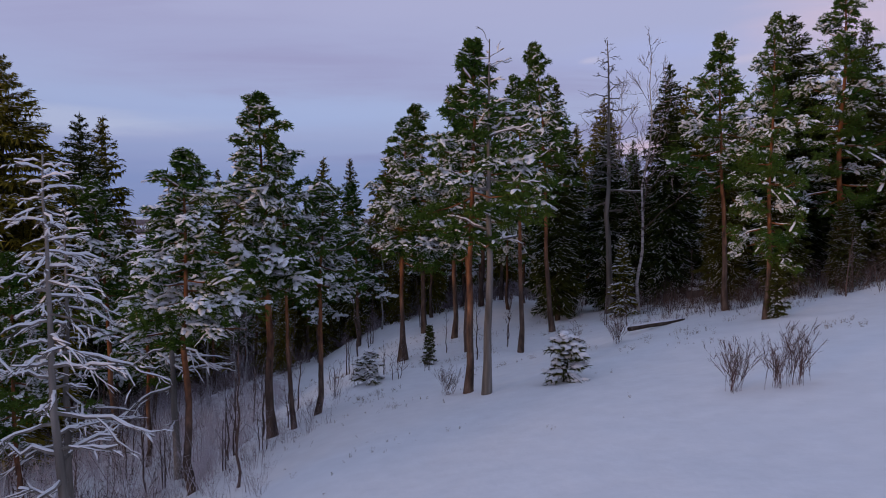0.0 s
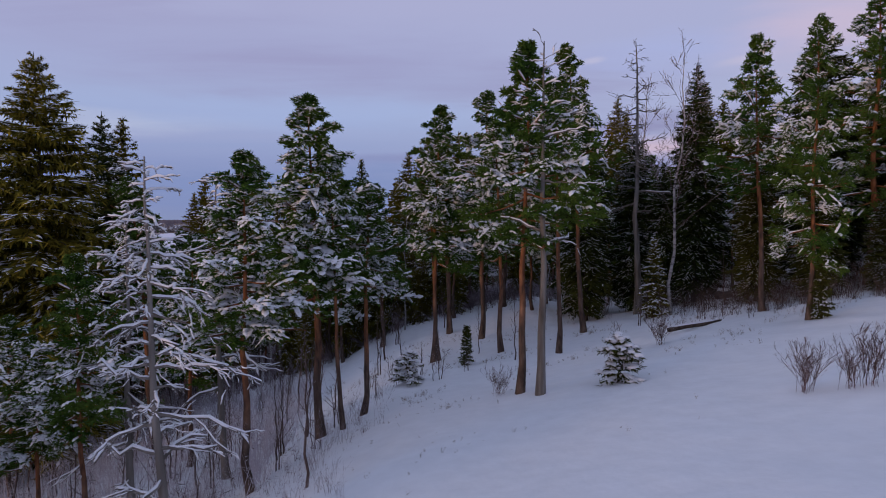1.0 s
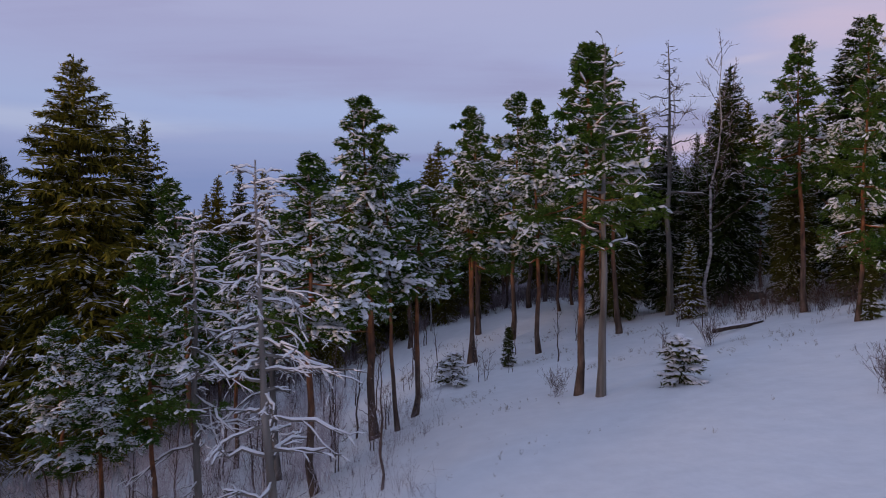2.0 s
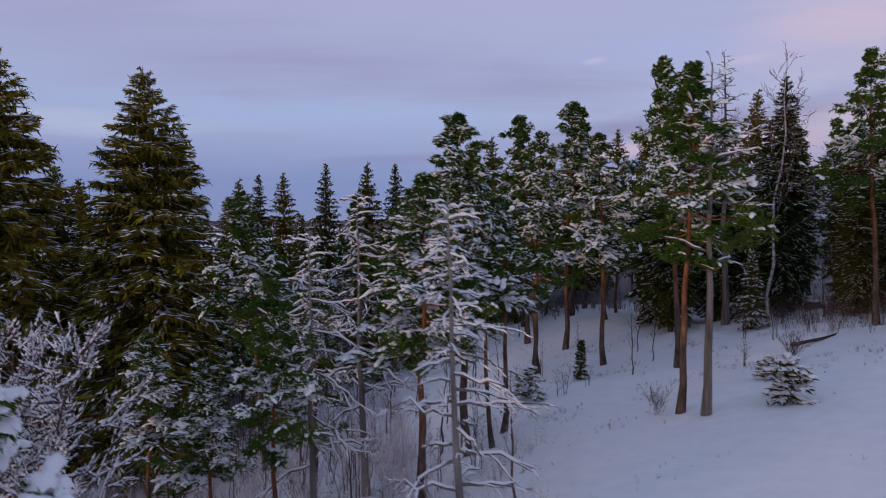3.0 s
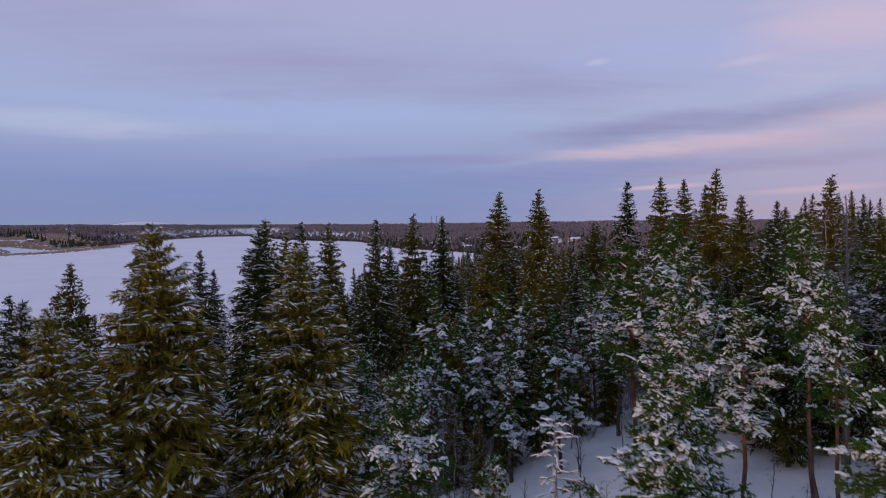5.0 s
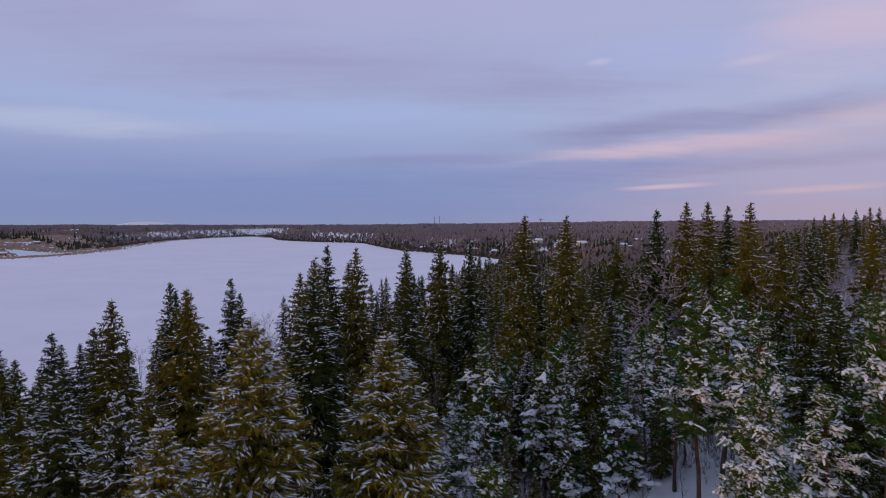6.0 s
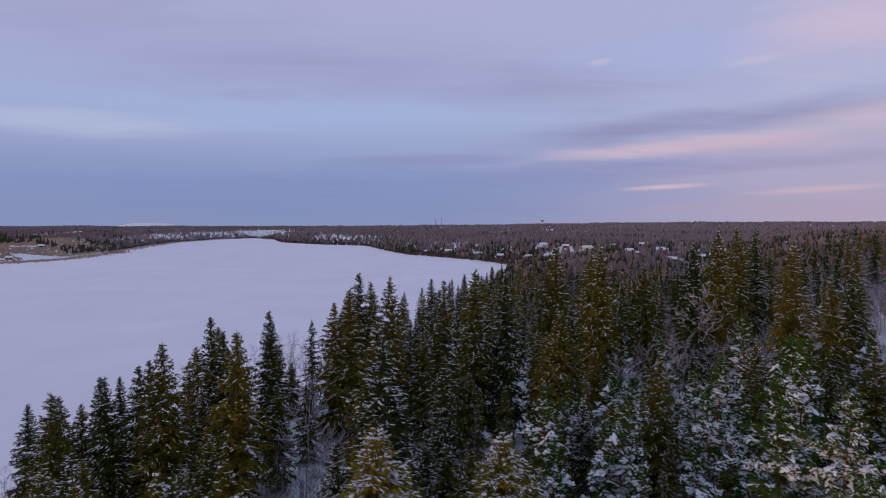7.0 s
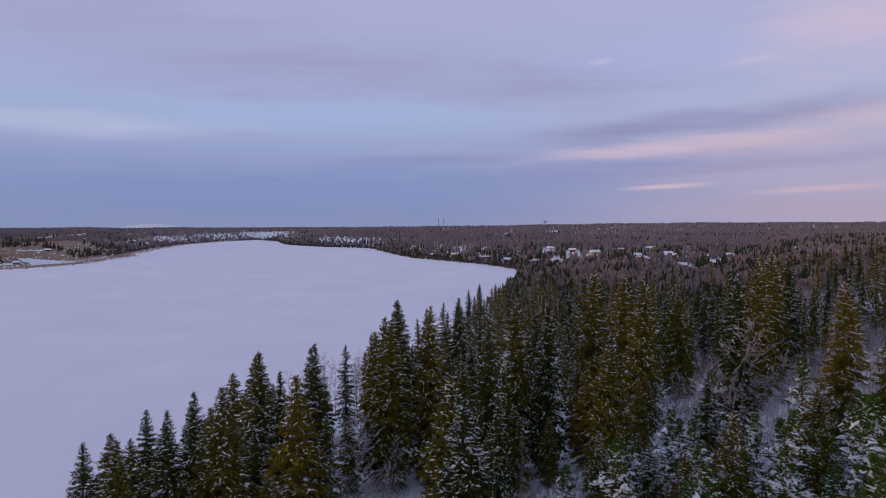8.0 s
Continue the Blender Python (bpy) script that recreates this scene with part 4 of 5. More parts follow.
# ---- the trees that stand out ----
P, PF, S, SF = PINES, PINES_FAR, SPRUCES, SPRUCES_FAR
KNOWN = []
for proto, own, x, y, top, wide in [
    (P[0], 15, 1.4, 26.1, 14.1, 1.08), (P[3], 15, -9.2, 23.9, 9.6, 1.2), (P[1], 15, -7.4, 28.8, 12.6, 1.25), (P[2], 15, -5.6, 30.0, 9.0, 1.2),
    (P[2], 15, -6.3, 28.2, 10.8, 0.8), (P[0], 15, 17.2, 37.0, 17.9, 1.0), (P[4], 20, 16.4, 31.0, 17.1, 0.8), (P[2], 15, 4.9, 35.7, 15.3, 0.9),
    (P[2], 15, 8.2, 43.6, 19.1, 0.9), (P[0], 15, -0.9, 55.0, 16.9, 1.1), (P[1], 15, -2.3, 42.2, 13.8, 1.0), (P[2], 15, -1.9, 42.6, 11.5, 0.9),
    (P[1], 15, 2.2, 41.4, 13.6, 1.1), (P[1], 15, 1.6, 50.9, 17.3, 1.0), (P[2], 15, -19.4, 39.0, 9.6, 1.1),
    (P[2], 15, -26.0, 58.0, 6.2, 1.1), (P[1], 15, -25.9, 62.2, 5.9, 1.1), (PINE_WHITE, 13, -16.2, 8.4, 7.7, 1.0), (P[0], 15, -14.5, 22.0, 5.8, 1.0), (P[1], 15, -15.5, 34.0, 6.0, 1.0),
    (PF[1], 16, -18.8, 75.8, 11.2, 1.0), (PF[0], 16, -12.0, 67.4, 11.5, 1.1), (PF[1], 16, 2.2, 76.2, 14.9, 1.1), (PF[1], 16, 15.2, 95.8, 17.0, 1.1),
    (PF[0], 16, 7.2, 68.3, 18.6, 1.0), (PF[1], 16, 4.7, 63.0, 19.2, 1.1), (PF[0], 16, 7.9, 110.7, 11.7, 1.0), (PF[1], 16, -7.0, 58.0, 10.5, 1.2),
    (S[0], 26, -35.0, 37.5, 18.9, 1.0), (S[0], 26, -27.2, 40.3, 17.7, 1.05), (S[1], 26, -37.5, 68.0, 18.9, 1.0), (S[1], 26, 18.0, 48.8, 19.4, 0.9),
    (S[2], 24, 24.8, 44.0, 21.5, 1.2), (P[4], 20, 25.5, 40.0, 22.5, 1.1), (S[1], 26, 28.6, 42.0, 20.0, 1.0), (S[1], 26, 21.2, 38.2, 11.0, 1.3), (S[1], 26, 24.0, 36.6, 8.5, 1.4), (S[1], 26, 27.6, 37.2, 11.5, 1.3), (S[1], 26, 19.4, 42.0, 12.5, 1.2), (S[1], 26, 30.5, 39.0, 14.0, 1.2), (S[0], 26, -38.0, 32.0, 14.6, 1.0), (S[1], 26, -48.4, 40.0, 15.2, 1.0),
    (S[2], 24, -44.0, 39.0, 14.2, 0.9), (S[1], 26, 9.8, 50.0, 15.0, 0.95), (S[2], 24, 14.2, 52.0, 14.5, 1.0), (S[1], 26, 12.0, 58.0, 16.0, 0.95),
    (S[1], 26, -40.0, 52.0, 13.0, 0.9), (P[1], 15, -17.6, 24.5, 2.6, 1.2), (P[3], 15, -23.0, 30.5, 2.5, 1.2),
    (S[1], 26, 22.5, 47.5, 15.0, 1.0), (S[2], 24, 27.5, 46.5, 14.0, 1.1), (S[1], 26, 31.5, 45.5, 16.5, 1.0), (S[2], 24, 35.0, 50.0, 17.0, 1.0), (S[2], 24, 20.5, 52.5, 13.0, 1.1), (S[1], 26, 16.0, 50.0, 12.0, 1.1),
    (SF[1], 25, -74.6, 118.0, 14.0, 0.9), (SF[2], 23, -62.3, 95.0, 15.0, 0.95), (SF[1], 25, -65.6, 125.0, 14.2, 0.85), (SF[1], 25, -66.0, 100.0, 14.4, 0.7),
    (SF[0], 25, -55.3, 140.0, 14.1, 0.9), (SF[0], 25, -51.1, 135.0, 17.9, 0.9), (SF[1], 25, -51.0, 150.0, 20.0, 0.85), (SF[0], 25, -42.8, 140.0, 19.7, 0.9),
    (SF[0], 25, -73.5, 94.5, 13.4, 1.0), (SF[1], 25, -80.4, 91.2, 9.0, 1.0), (SF[0], 25, -86.3, 88.3, 7.6, 1.0), (SF[1], 25, -82.5, 106.0, 7.4, 1.0),
    (SF[0], 25, -85.7, 153.0, 6.0, 1.0), (SF[1], 25, -71.4, 148.6, 8.7, 0.9), (SF[2], 23, -54.9, 160.6, 14.4, 1.0), (SF[0], 25, -55.4, 214.0, 12.2, 1.0),
    (SF[1], 25, -34.9, 210.6, 13.5, 1.0), (SF[0], 25, -39.1, 75.2, 19.6, 1.0), (SF[1], 25, -30.8, 103.4, 9.6, 0.9), (S[2], 24, -12.2, 84.0, 7.7, 1.0), (SF[1], 25, 4.6, 105.6, 12.5, 1.0), (SF[2], 23, -8.8, 116.6, 15.1, 1.0), (SF[2], 23, -84.6, 149.9, 7.0, 1.0), (SF[0], 25, 32.7, 145.8, 30.0, 0.9), (PF[1], 16, -13.4, 68.0, 9.4, 1.0), (SF[0], 25, -9.5, 117.0, 15.2, 1.0),
    (SF[0], 25, 44.8, 115.0, 22.2, 1.0), (SF[0], 25, 28.0, 186.0, 19.9, 1.0), (SF[2], 23, 22.8, 168.4, 19.7, 1.0), (SF[0], 25, 10.0, 174.8, 24.0, 1.0),
    (SF[1], 25, -30.9, 125.5, 20.2, 0.9), (SF[1], 25, -17.7, 134.0, 21.0, 0.9), (SF[0], 25, -24.1, 137.7, 21.6, 0.9), (SF[0], 25, 2.7, 134.4, 26.7, 0.9),
    (SF[0], 25, -4.3, 150.0, 27.0, 1.0), (SF[1], 25, 19.4, 127.0, 27.8, 0.9), (SF[0], 25, 28.5, 107.3, 28.5, 0.9), (SF[2], 23, 25.2, 90.8, 23.2, 0.9),
    (SF[0], 25, 32.6, 82.2, 25.4, 0.95), (SF[0], 25, 44.0, 161.0, 30.7, 0.9), (SF[1], 25, 54.0, 172.0, 30.0, 0.9), (SF[1], 25, 41.6, 112.0, 23.2, 0.9),
]:
    plant_to(proto, own, x, y, top, wide)
    KNOWN.append((x, y))

snag_twin = snag(101, 14.2, 2.2, 26, "dead grey pine with snow on its bare boughs", 0.34, 0.75, 2, 0.012, 0.02, 0.06, 0.03, 0.06, 0.4, 10)
plant(snag_twin, 2.1, 25.2, turn=20)
snag_tall = snag(102, 21.0, 2.6, 40, "tall dead spruce with a bare dark top", 0.3, 0.15, 3, 0.0, 0.05, 0.7)
plant(snag_tall, 13.5, 48.5)
snag_near = snag(103, 10.4, 1.75, 52, "dead birch-like tree with ropes of snow on every bough", 0.14, 0.72, 3, -0.02, 0.22, 0.0, 0.024, 0.08, 0.35, 10)
plant(snag_near, -8.2, 14.0, turn=0)
for x, y, s in ((-13.2, 23.0, 1.2), (-12.2, 30.0, 1.42)):
    plant(snag_near, x, y, s, turn=110 + x * 13)
KNOWN += [(2.1, 25.2), (12.8, 48.3), (-8.7, 14.0), (-13.2, 23.0), (-12.2, 30)]
for x, y, s in ((-20.0, 18.0, 1.38), (-23.5, 21.0, 1.45), (-21.5, 14.5, 1.15), (-17.6, 13.6, 0.95)):
    plant(BUSHES[0], x, y, s, s * 0.78)
    KNOWN.append((x, y))
for proto, x, y, s in ((YOUNG[0], 5.1, 24.7, 0.95), (YOUNG[0], 6.6, 29.0, 0.55), (YOUNG[1], -0.3, 37.0, 1.0), (YOUNG[1], 16.8, 30.6, 1.2), (YOUNG[2], 22.0, 40.5, 0.9), (YOUNG[2], 13.0, 43.5, 1.0), (YOUNG[0], -3.6, 35.0, 0.9)):
    plant(proto, x, y, s, s * (1.35 if proto == YOUNG[0] else 1.0))
for proto, x, y, s in ((SHRUBS[0], 8.8, 18.3, 0.8), (SHRUBS[1], 9.8, 17.8, 0.75), (SHRUBS[1], 10.35, 17.7, 0.95), (SHRUBS[1], 0.6, 26.6, 0.7), (SHRUBS[0], 9.2, 31.5, 0.8)):
    plant(proto, x, y, s)
plant(BIRCHES[0], 14.1, 43.2, 1.36)
plant(FROSTED[0], 18.7, 124.0, 1.95)
plant(FROSTED[0], -55.6, 112.0, 1.75)
plant(FROSTED[1], 30.0, 98.0, 1.5)
plant(FROSTED[1], -50.0, 100.0, 1.3)
plant(FROSTED[1], 13.5, 117.0, 1.3)
plant(FROSTED[0], -46.0, 88.0, 1.0)
plant(FROSTED[1], -53.0, 84.0, 0.9)
plant(BIRCHES[0], 16.8, 56.0, 1.5)
plant(BIRCHES[1], 34.0, 60.0, 1.4)
KNOWN += [(13, 42), (18.7, 124), (15.5, 119), (19, 116), (22.5, 119), (16.8, 56), (34, 60), (-55.6, 112), (-50, 100), (13.5, 117)]
CLEARING = lambda x, y: (abs(x + 40 - 0.473 * y) < 6 and 92 < y < 123) or (-60 < x < -42 and 70 < y < 106) or (-16 < x < 6 and y < 60)

# ---- the forest round them ----
rng = np.random.default_rng(7)
taken = list(KNOWN)


def free(x, y, gap):
    return all((x - a) ** 2 + (y - b) ** 2 > gap * gap for a, b in taken)


def scatter(count, x0, x1, y0, y1, gap, choose, rule=lambda x, y: True):
    tries = 0
    while count and tries < 12000:
        tries += 1
        x, y = rng.uniform(x0, x1), rng.uniform(y0, y1)
        if rule(x, y) and shore_distance(np.array(x), np.array(y)) > 4 and -44 - 0.74 * y < x < 4 + 0.74 * y and free(x, y, gap):
            taken.append((x, y))
            choose(x, y)
            count -= 1


def mixed_wood(x, y):
    r = rng.uniform()
    s = rng.uniform(0.72, 1.05)
    if r < 0.58:
        plant(PF[int(rng.integers(2))], x, y, s * 1.0, s * 1.1)
    elif r < 0.76:
        plant(SF[int(rng.integers(3))], x, y, s * 0.8, s * 0.85)
    else:
        plant(BIRCHES[int(rng.integers(2))], x, y, s * 1.1)


def spruce_wood(x, y):
    r = rng.uniform() if not (8 < x < 70 and 84 < y < 165) else rng.uniform(0.2, 1.0) ** 0.3
    s = rng.uniform(0.62, 1.05) if y > 125 or x < -46 else rng.uniform(0.42, 0.75)
    if r < (0.36 if y < 125 else 0.6):
        plant(SF[int(rng.integers(3))], x, y, s, s * rng.uniform(1.0, 1.3))
    else:
        plant((FROSTED if y > 80 and rng.uniform() < (0.75 if x > -20 else 0.2) else BIRCHES)[int(rng.integers(2))], x, y, s * 1.25)


def far_wood(x, y):
    s = rng.uniform(0.7, 1.12)
    plant(SPRUCES_DIST[int(rng.integers(2))], x, y, s, s)


scatter(85, -24, 46, 45, 100, 3.9, mixed_wood, lambda x, y: not CLEARING(x, y))
scatter(50, 20, 62, 40, 80, 4.0, mixed_wood, lambda x, y: x > 21)
scatter(44, -102, -20, 58, 110, 4.6, spruce_wood, lambda x, y: (x < -38 or y > 66) and not CLEARING(x, y))
scatter(12, -64, -42, 30, 58, 5.0, spruce_wood)
scatter(7, -34, -19, 46, 64, 4.6, lambda x, y: plant(PF[1], x, y, rng.uniform(0.6, 0.8)))
scatter(24, -62, -22, 56, 108, 3.4, lambda x, y: plant(BIRCHES[int(rng.integers(2))], x, y, rng.uniform(0.6, 0.95)))
scatter(12, -100, -62, 70, 125, 5.0, lambda x, y: plant(SF[int(rng.integers(3))], x, y, rng.uniform(0.8, 1.05)))
scatter(80, -105, 62, 98, 170, 5.4, spruce_wood, lambda x, y: not CLEARING(x, y))
shore_wood = []
scatter(30, -98, -48, 130, 225, 2.2, lambda x, y: plant(BIRCHES[int(rng.integers(2))], x, y, rng.uniform(1.1, 1.6)), lambda x, y: shore_distance(np.array(x), np.array(y)) < 17)
thinner = lambda x, y: x < 75 or rng.uniform() < 0.3
scatter(75, -80, 120, 165, 215, 5.0, far_wood, thinner)
scatter(300, -80, 230, 205, 440, 5.0, lambda x, y: shore_wood.append((x, y)), thinner)

def joined(name, label, proto, places, pick, mat):
    """Trees too far to tell apart, as one mesh."""
    src = next(c for c in proto.children if c.name.split(".")[0] == pick).data
    v = np.zeros(len(src.vertices) * 3, np.float32)
    src.vertices.foreach_get("co", v)
    f = np.zeros(len(src.polygons) * 3, np.int32)
    src.polygons.foreach_get("vertices", f)
    v = v.reshape(-1, 3)
    b, r = Build(), np.random.default_rng(17)
    for x, y in places:
        a, s = r.uniform(0, 6.283), r.uniform(0.7, 1.1)
        turn = np.array([[math.cos(a), -math.sin(a), 0], [math.sin(a), math.cos(a), 0], [0, 0, 1]])
        b.add(v @ turn.T * s + [x, y, float(height_at(x, y)) - 0.1], f)
    return tagged(new(name, b.mesh(name, mat)), label, "forest", kind="stuff")


for k in range(2):
    joined("lakeside_spruces", "dense spruce forest between slope and lake", SPRUCES_DIST[k], shore_wood[k::2], "crown", MAT[("spruce", "dark_spruce")[k]])
    joined("lakeside_spruce_snow", "snow on the lakeside spruces", SPRUCES_DIST[k], shore_wood[k::2], "snow_cover", MAT["snow"])

scatter(10, -18, 6, 60, 74, 3.0, lambda x, y: plant(SF[int(rng.integers(3))], x, y, rng.uniform(0.3, 0.5)))
# saplings and brush under the trees
scatter(46, -24, -6, 18, 46, 0.9, lambda x, y: plant(SAPLINGS[int(rng.integers(3))], x, y, rng.uniform(0.7, 1.25)), lambda x, y: x < -5 - 0.02 * (y - 18))
scatter(26, -6, 30, 33, 46, 1.2, lambda x, y: plant(SAPLINGS[int(rng.integers(3))], x, y, rng.uniform(0.5, 0.95)))
scatter(40, -40, 0, 44, 80, 1.5, lambda x, y: plant(SAPLINGS[int(rng.integers(2))], x, y, rng.uniform(0.9, 1.6)))


# ---- brush on the forest floor ----
def brush(name, label, count, x0, x1, y0, y1, low, high, mat, rule, blades=9, width=0.03, seed=5):
    """Leafless undergrowth that nobody could count: fans of thin stems."""
    r = np.random.default_rng(seed)
    x, y = r.uniform(x0, x1, count * 3), r.uniform(y0, y1, count * 3)
    ok = rule(x, y) & (shore_distance(x, y) > 2)
    x, y = x[ok][:count], y[ok][:count]
    base = np.repeat(np.column_stack([x, y, height_at(x, y) - 0.05]), blades, 0)
    n = len(base)
    tall = np.repeat(r.uniform(low, high, len(x)), blades) * r.uniform(0.45, 1.0, n)
    base[:, :2] += r.normal(0, 0.10, (n, 2)) * tall[:, None]
    tip = base + np.column_stack([r.normal(0, 0.26, n) * tall, r.normal(0, 0.26, n) * tall, tall])
    b = Build()
    spikes(b, base, tip, width * (0.5 + 0.25 * tall), r, 0.0, True)
    for _ in range(2):                        # side twigs
        s = r.uniform(0.35, 0.9, (n, 1))
        q = base + (tip - base) * s
        spikes(b, q, q + unit(r.normal(size=(n, 3)) * [1, 1, 0.5] + [0, 0, 0.5]) * (0.32 * tall)[:, None], np.full(n, width * 0.6), r, 0.0, True)
    return tagged(new(name, b.mesh(name, mat)), label, "undergrowth", kind="stuff")


in_wood = lambda x, y: ((y > 47) & ~((x > -15) & (x < 9) & (y < 62))) | ((x < -9 - 0.1 * (y - 20)) & (y > 16)) | ((x > 20) & (y > 41))
brush("undergrowth", "leafless purple-grey brush on the forest floor", 5600, -100, 60, 14, 170, 0.6, 2.8, MAT["twig"], in_wood, 8, 0.035, 5)
brush("frosted_undergrowth", "frosted leafless brush among the trees", 3600, -100, 60, 14, 170, 0.6, 2.6, MAT["frost"], in_wood, 8, 0.03, 6)
brush("thicket", "dense purple-grey thicket in the hollow", 6000, -85, 12, 44, 125, 0.9, 3.0, MAT["thicket"], lambda x, y: (y > 64 + 0.2 * (x + 10)) | (x < -22), 10, 0.045, 15)
brush("frosted_thicket", "pale frosted thicket in the gaps of the wood", 3200, -60, 66, 78, 168, 1.2, 4.0, MAT["frost"], lambda x, y: x > 4, 9, 0.06, 18)
brush("hollow_thicket", "frosted lilac-grey brush under the pines of the hollow", 900, -34, -8.5, 22, 56, 1.0, 3.4, MAT["frost"], lambda x, y: x < -8.5 - 0.12 * (y - 22), 10, 0.024, 31)
brush("bare_wood", "leafless purple-brown wood behind the spruces", 1500, 30, 230, 165, 345, 5.0, 11.0, MAT["far_bare"], lambda x, y: x > 34, 16, 0.075, 19)
brush("frosted_wood", "frosted leafless wood behind the spruces", 1100, 30, 200, 120, 330, 4.0, 9.5, MAT["frost"], lambda x, y: (x > 44) & (x < 4 + 0.8 * y), 16, 0.06, 20)
brush("slope_brush", "thin leafless stalks along the brow of the slope", 300, -14, -3.5, 14, 36, 0.4, 1.7, MAT["thicket"], lambda x, y: (x < -4.2 - 0.16 * (y - 14)) | ((y > 24) & (x < -4.5)), 6, 0.014, 22)
brush("brown_thicket", "brown twiggy thicket along the edge of the wood", 1500, 14, 48, 30, 52, 0.6, 2.6, MAT["twig"], lambda x, y: y > 36.5 - 0.36 * (x - 14) + 1.5 * np.sin(x * 1.3), 9, 0.022, 16)
brush("dry_grass", "dry grass stalks and heather poking through snow", 1700, -14, 34, 24, 54, 0.10, 0.42, MAT["dry_grass"], lambda x, y: (y > 27 - 0.12 * x + 3 * np.sin(x)) & (waves(x, y, 7, 77) + 0.5 * waves(x, y, 2.5, 78) > 0.35), 8, 0.013, 8)
brush("dead_stalks", "thin dead stalks poking through the open snow", 90, -7, 7, 16, 28, 0.06, 0.28, MAT["dry_grass"], lambda x, y: (x < -1.5 + 2.5 * np.sin(y)) | (np.sin(3.1 * x + 2 * y) > 0.86), 5, 0.016, 28)

# ---- the country beyond ----
def far_wood_mesh(name, label, x, y, tall, mat, conifer, seed):
    r = np.random.default_rng(seed)
    n = len(x)
    foot = np.column_stack([x, y, height_at(x, y) - 0.3])
    b = Build()
    if conifer:
        tiers, per = 4, 5
        for k in range(tiers):
            hh = tall * (0.28 + 0.70 * k / tiers)
            reach = tall * 0.20 * (1 - k / (tiers + 0.3)) * r.uniform(0.8, 1.2, n)
            for j in range(per):
                a = j * 6.283 / per + r.uniform(0, 0.9, n) + k
                out = foot + np.column_stack([np.cos(a) * reach, np.sin(a) * reach, hh - reach * 0.75])
                peak = foot + np.column_stack([np.zeros(n), np.zeros(n), hh + tall * 0.20])
                spikes(b, out, peak, reach * 1.15, r, 0.0, True)
        spikes(b, foot, foot + np.column_stack([np.zeros(n), np.zeros(n), tall]), tall * 0.07, r)
    else:
        for j in range(14):
            a = r.uniform(0, 6.283, n)
            u = r.uniform(0.0, 1.0, n)
            reach = tall * (0.06 + 0.30 * u)
            top = foot + np.column_stack([np.cos(a) * reach, np.sin(a) * reach, tall * (1.0 - 0.5 * u ** 2) * r.uniform(0.85, 1.0, n)])
            spikes(b, top, foot + [0, 0, 0.5], tall * 0.13, r, 0.0, True)
    return tagged(new(name, b.mesh(name, mat)), label, "forest", kind="stuff")


# plots of the houses, kept open towards the lake
sites = [(175, 900, 1), (210, 820, 0), (196, 760, 3), (240, 780, 1), (262, 850, 0), (290, 800, 2), (305, 900, 3), (330, 820, 0), (160, 980, 2), (135, 1040, 0), (225, 960, 3),
         (280, 980, 1), (360, 930, 2), (420, 900, 0), (470, 860, 3), (120, 900, 0), (95, 930, 2), (60, 990, 0), (30, 1060, 2), (390, 760, 1), (340, 690, 0), (440, 720, 2), (250, 690, 0),
         (205, 650, 2), (310, 620, 0), (-20, 1130, 1), (-60, 1190, 2), (520, 980, 0), (380, 1080, 1), (300, 1120, 0), (450, 1150, 3)]
sites += [(-860, 2250, 0), (-935, 2300, 3), (-985, 2250, 0), (-1010, 1700, 2), (-1100, 1800, 0), (-1200, 1900, 2), (-1350, 2300, 3), (-1500, 2500, 0), (-690, 960, 2), (-1250, 2100, 1), (-780, 1180, 2)]


def far_places(count, near_y, far_y, seed, rule):
    r = np.random.default_rng(seed)
    y = near_y * (far_y / near_y) ** r.uniform(0, 1, count * 12)
    x = -40 + y * r.uniform(-0.78, 0.82, count * 12)
    s = shore_distance(x, y)
    ok = (s > 5) & rule(x, y, s, r.uniform(0, 1, count * 12))
    for sx, sy, _ in sites:
        ok &= ~((np.abs(x - sx + 0.2 * (sy - y)) < 11) & (y > sy - 75) & (y < sy + 12))
    return x[ok][:count], y[ok][:count], r


patch = lambda x, y, size, seed: waves(x, y, size, seed)
east = lambda x, y: x > -600 + 0.02 * y
x, y, r = far_places(3000, 330, 1000, 201, lambda x, y, s, u: (x > 0) & ((s < 35) | (patch(x, y, 130, 31) > 0.3) | (u < 0.12)))
far_wood_mesh("far_conifers", "conifers round the suburb beyond the slope", x, y, r.uniform(6, 15, len(x)), MAT["far_spruce"], True, 301)
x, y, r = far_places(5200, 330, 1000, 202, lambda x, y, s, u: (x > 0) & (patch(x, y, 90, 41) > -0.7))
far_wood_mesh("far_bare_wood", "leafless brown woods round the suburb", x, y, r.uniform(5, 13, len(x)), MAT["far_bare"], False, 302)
x, y, r = far_places(2200, 330, 1300, 212, lambda x, y, s, u: (x > 0) & (patch(x, y, 140, 43) > 0.0))
far_wood_mesh("far_frosted_wood", "frosted woods round the suburb, haze paleness in their colour", x, y, r.uniform(5, 12, len(x)), MAT["hazed_frost"], False, 312)
x, y, r = far_places(3400, 950, 3600, 203, lambda x, y, s, u: east(x, y) & ((patch(x, y, 420, 33) > 0.45) | (s < 70) | (u < 0.06)))
far_wood_mesh("far_conifers", "dark conifer forest along the far shore", x, y, r.uniform(5, 13, len(x)) + y / 600, MAT["far_spruce"], True, 303)
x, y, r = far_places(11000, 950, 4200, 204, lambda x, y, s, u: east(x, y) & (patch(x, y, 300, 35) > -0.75))
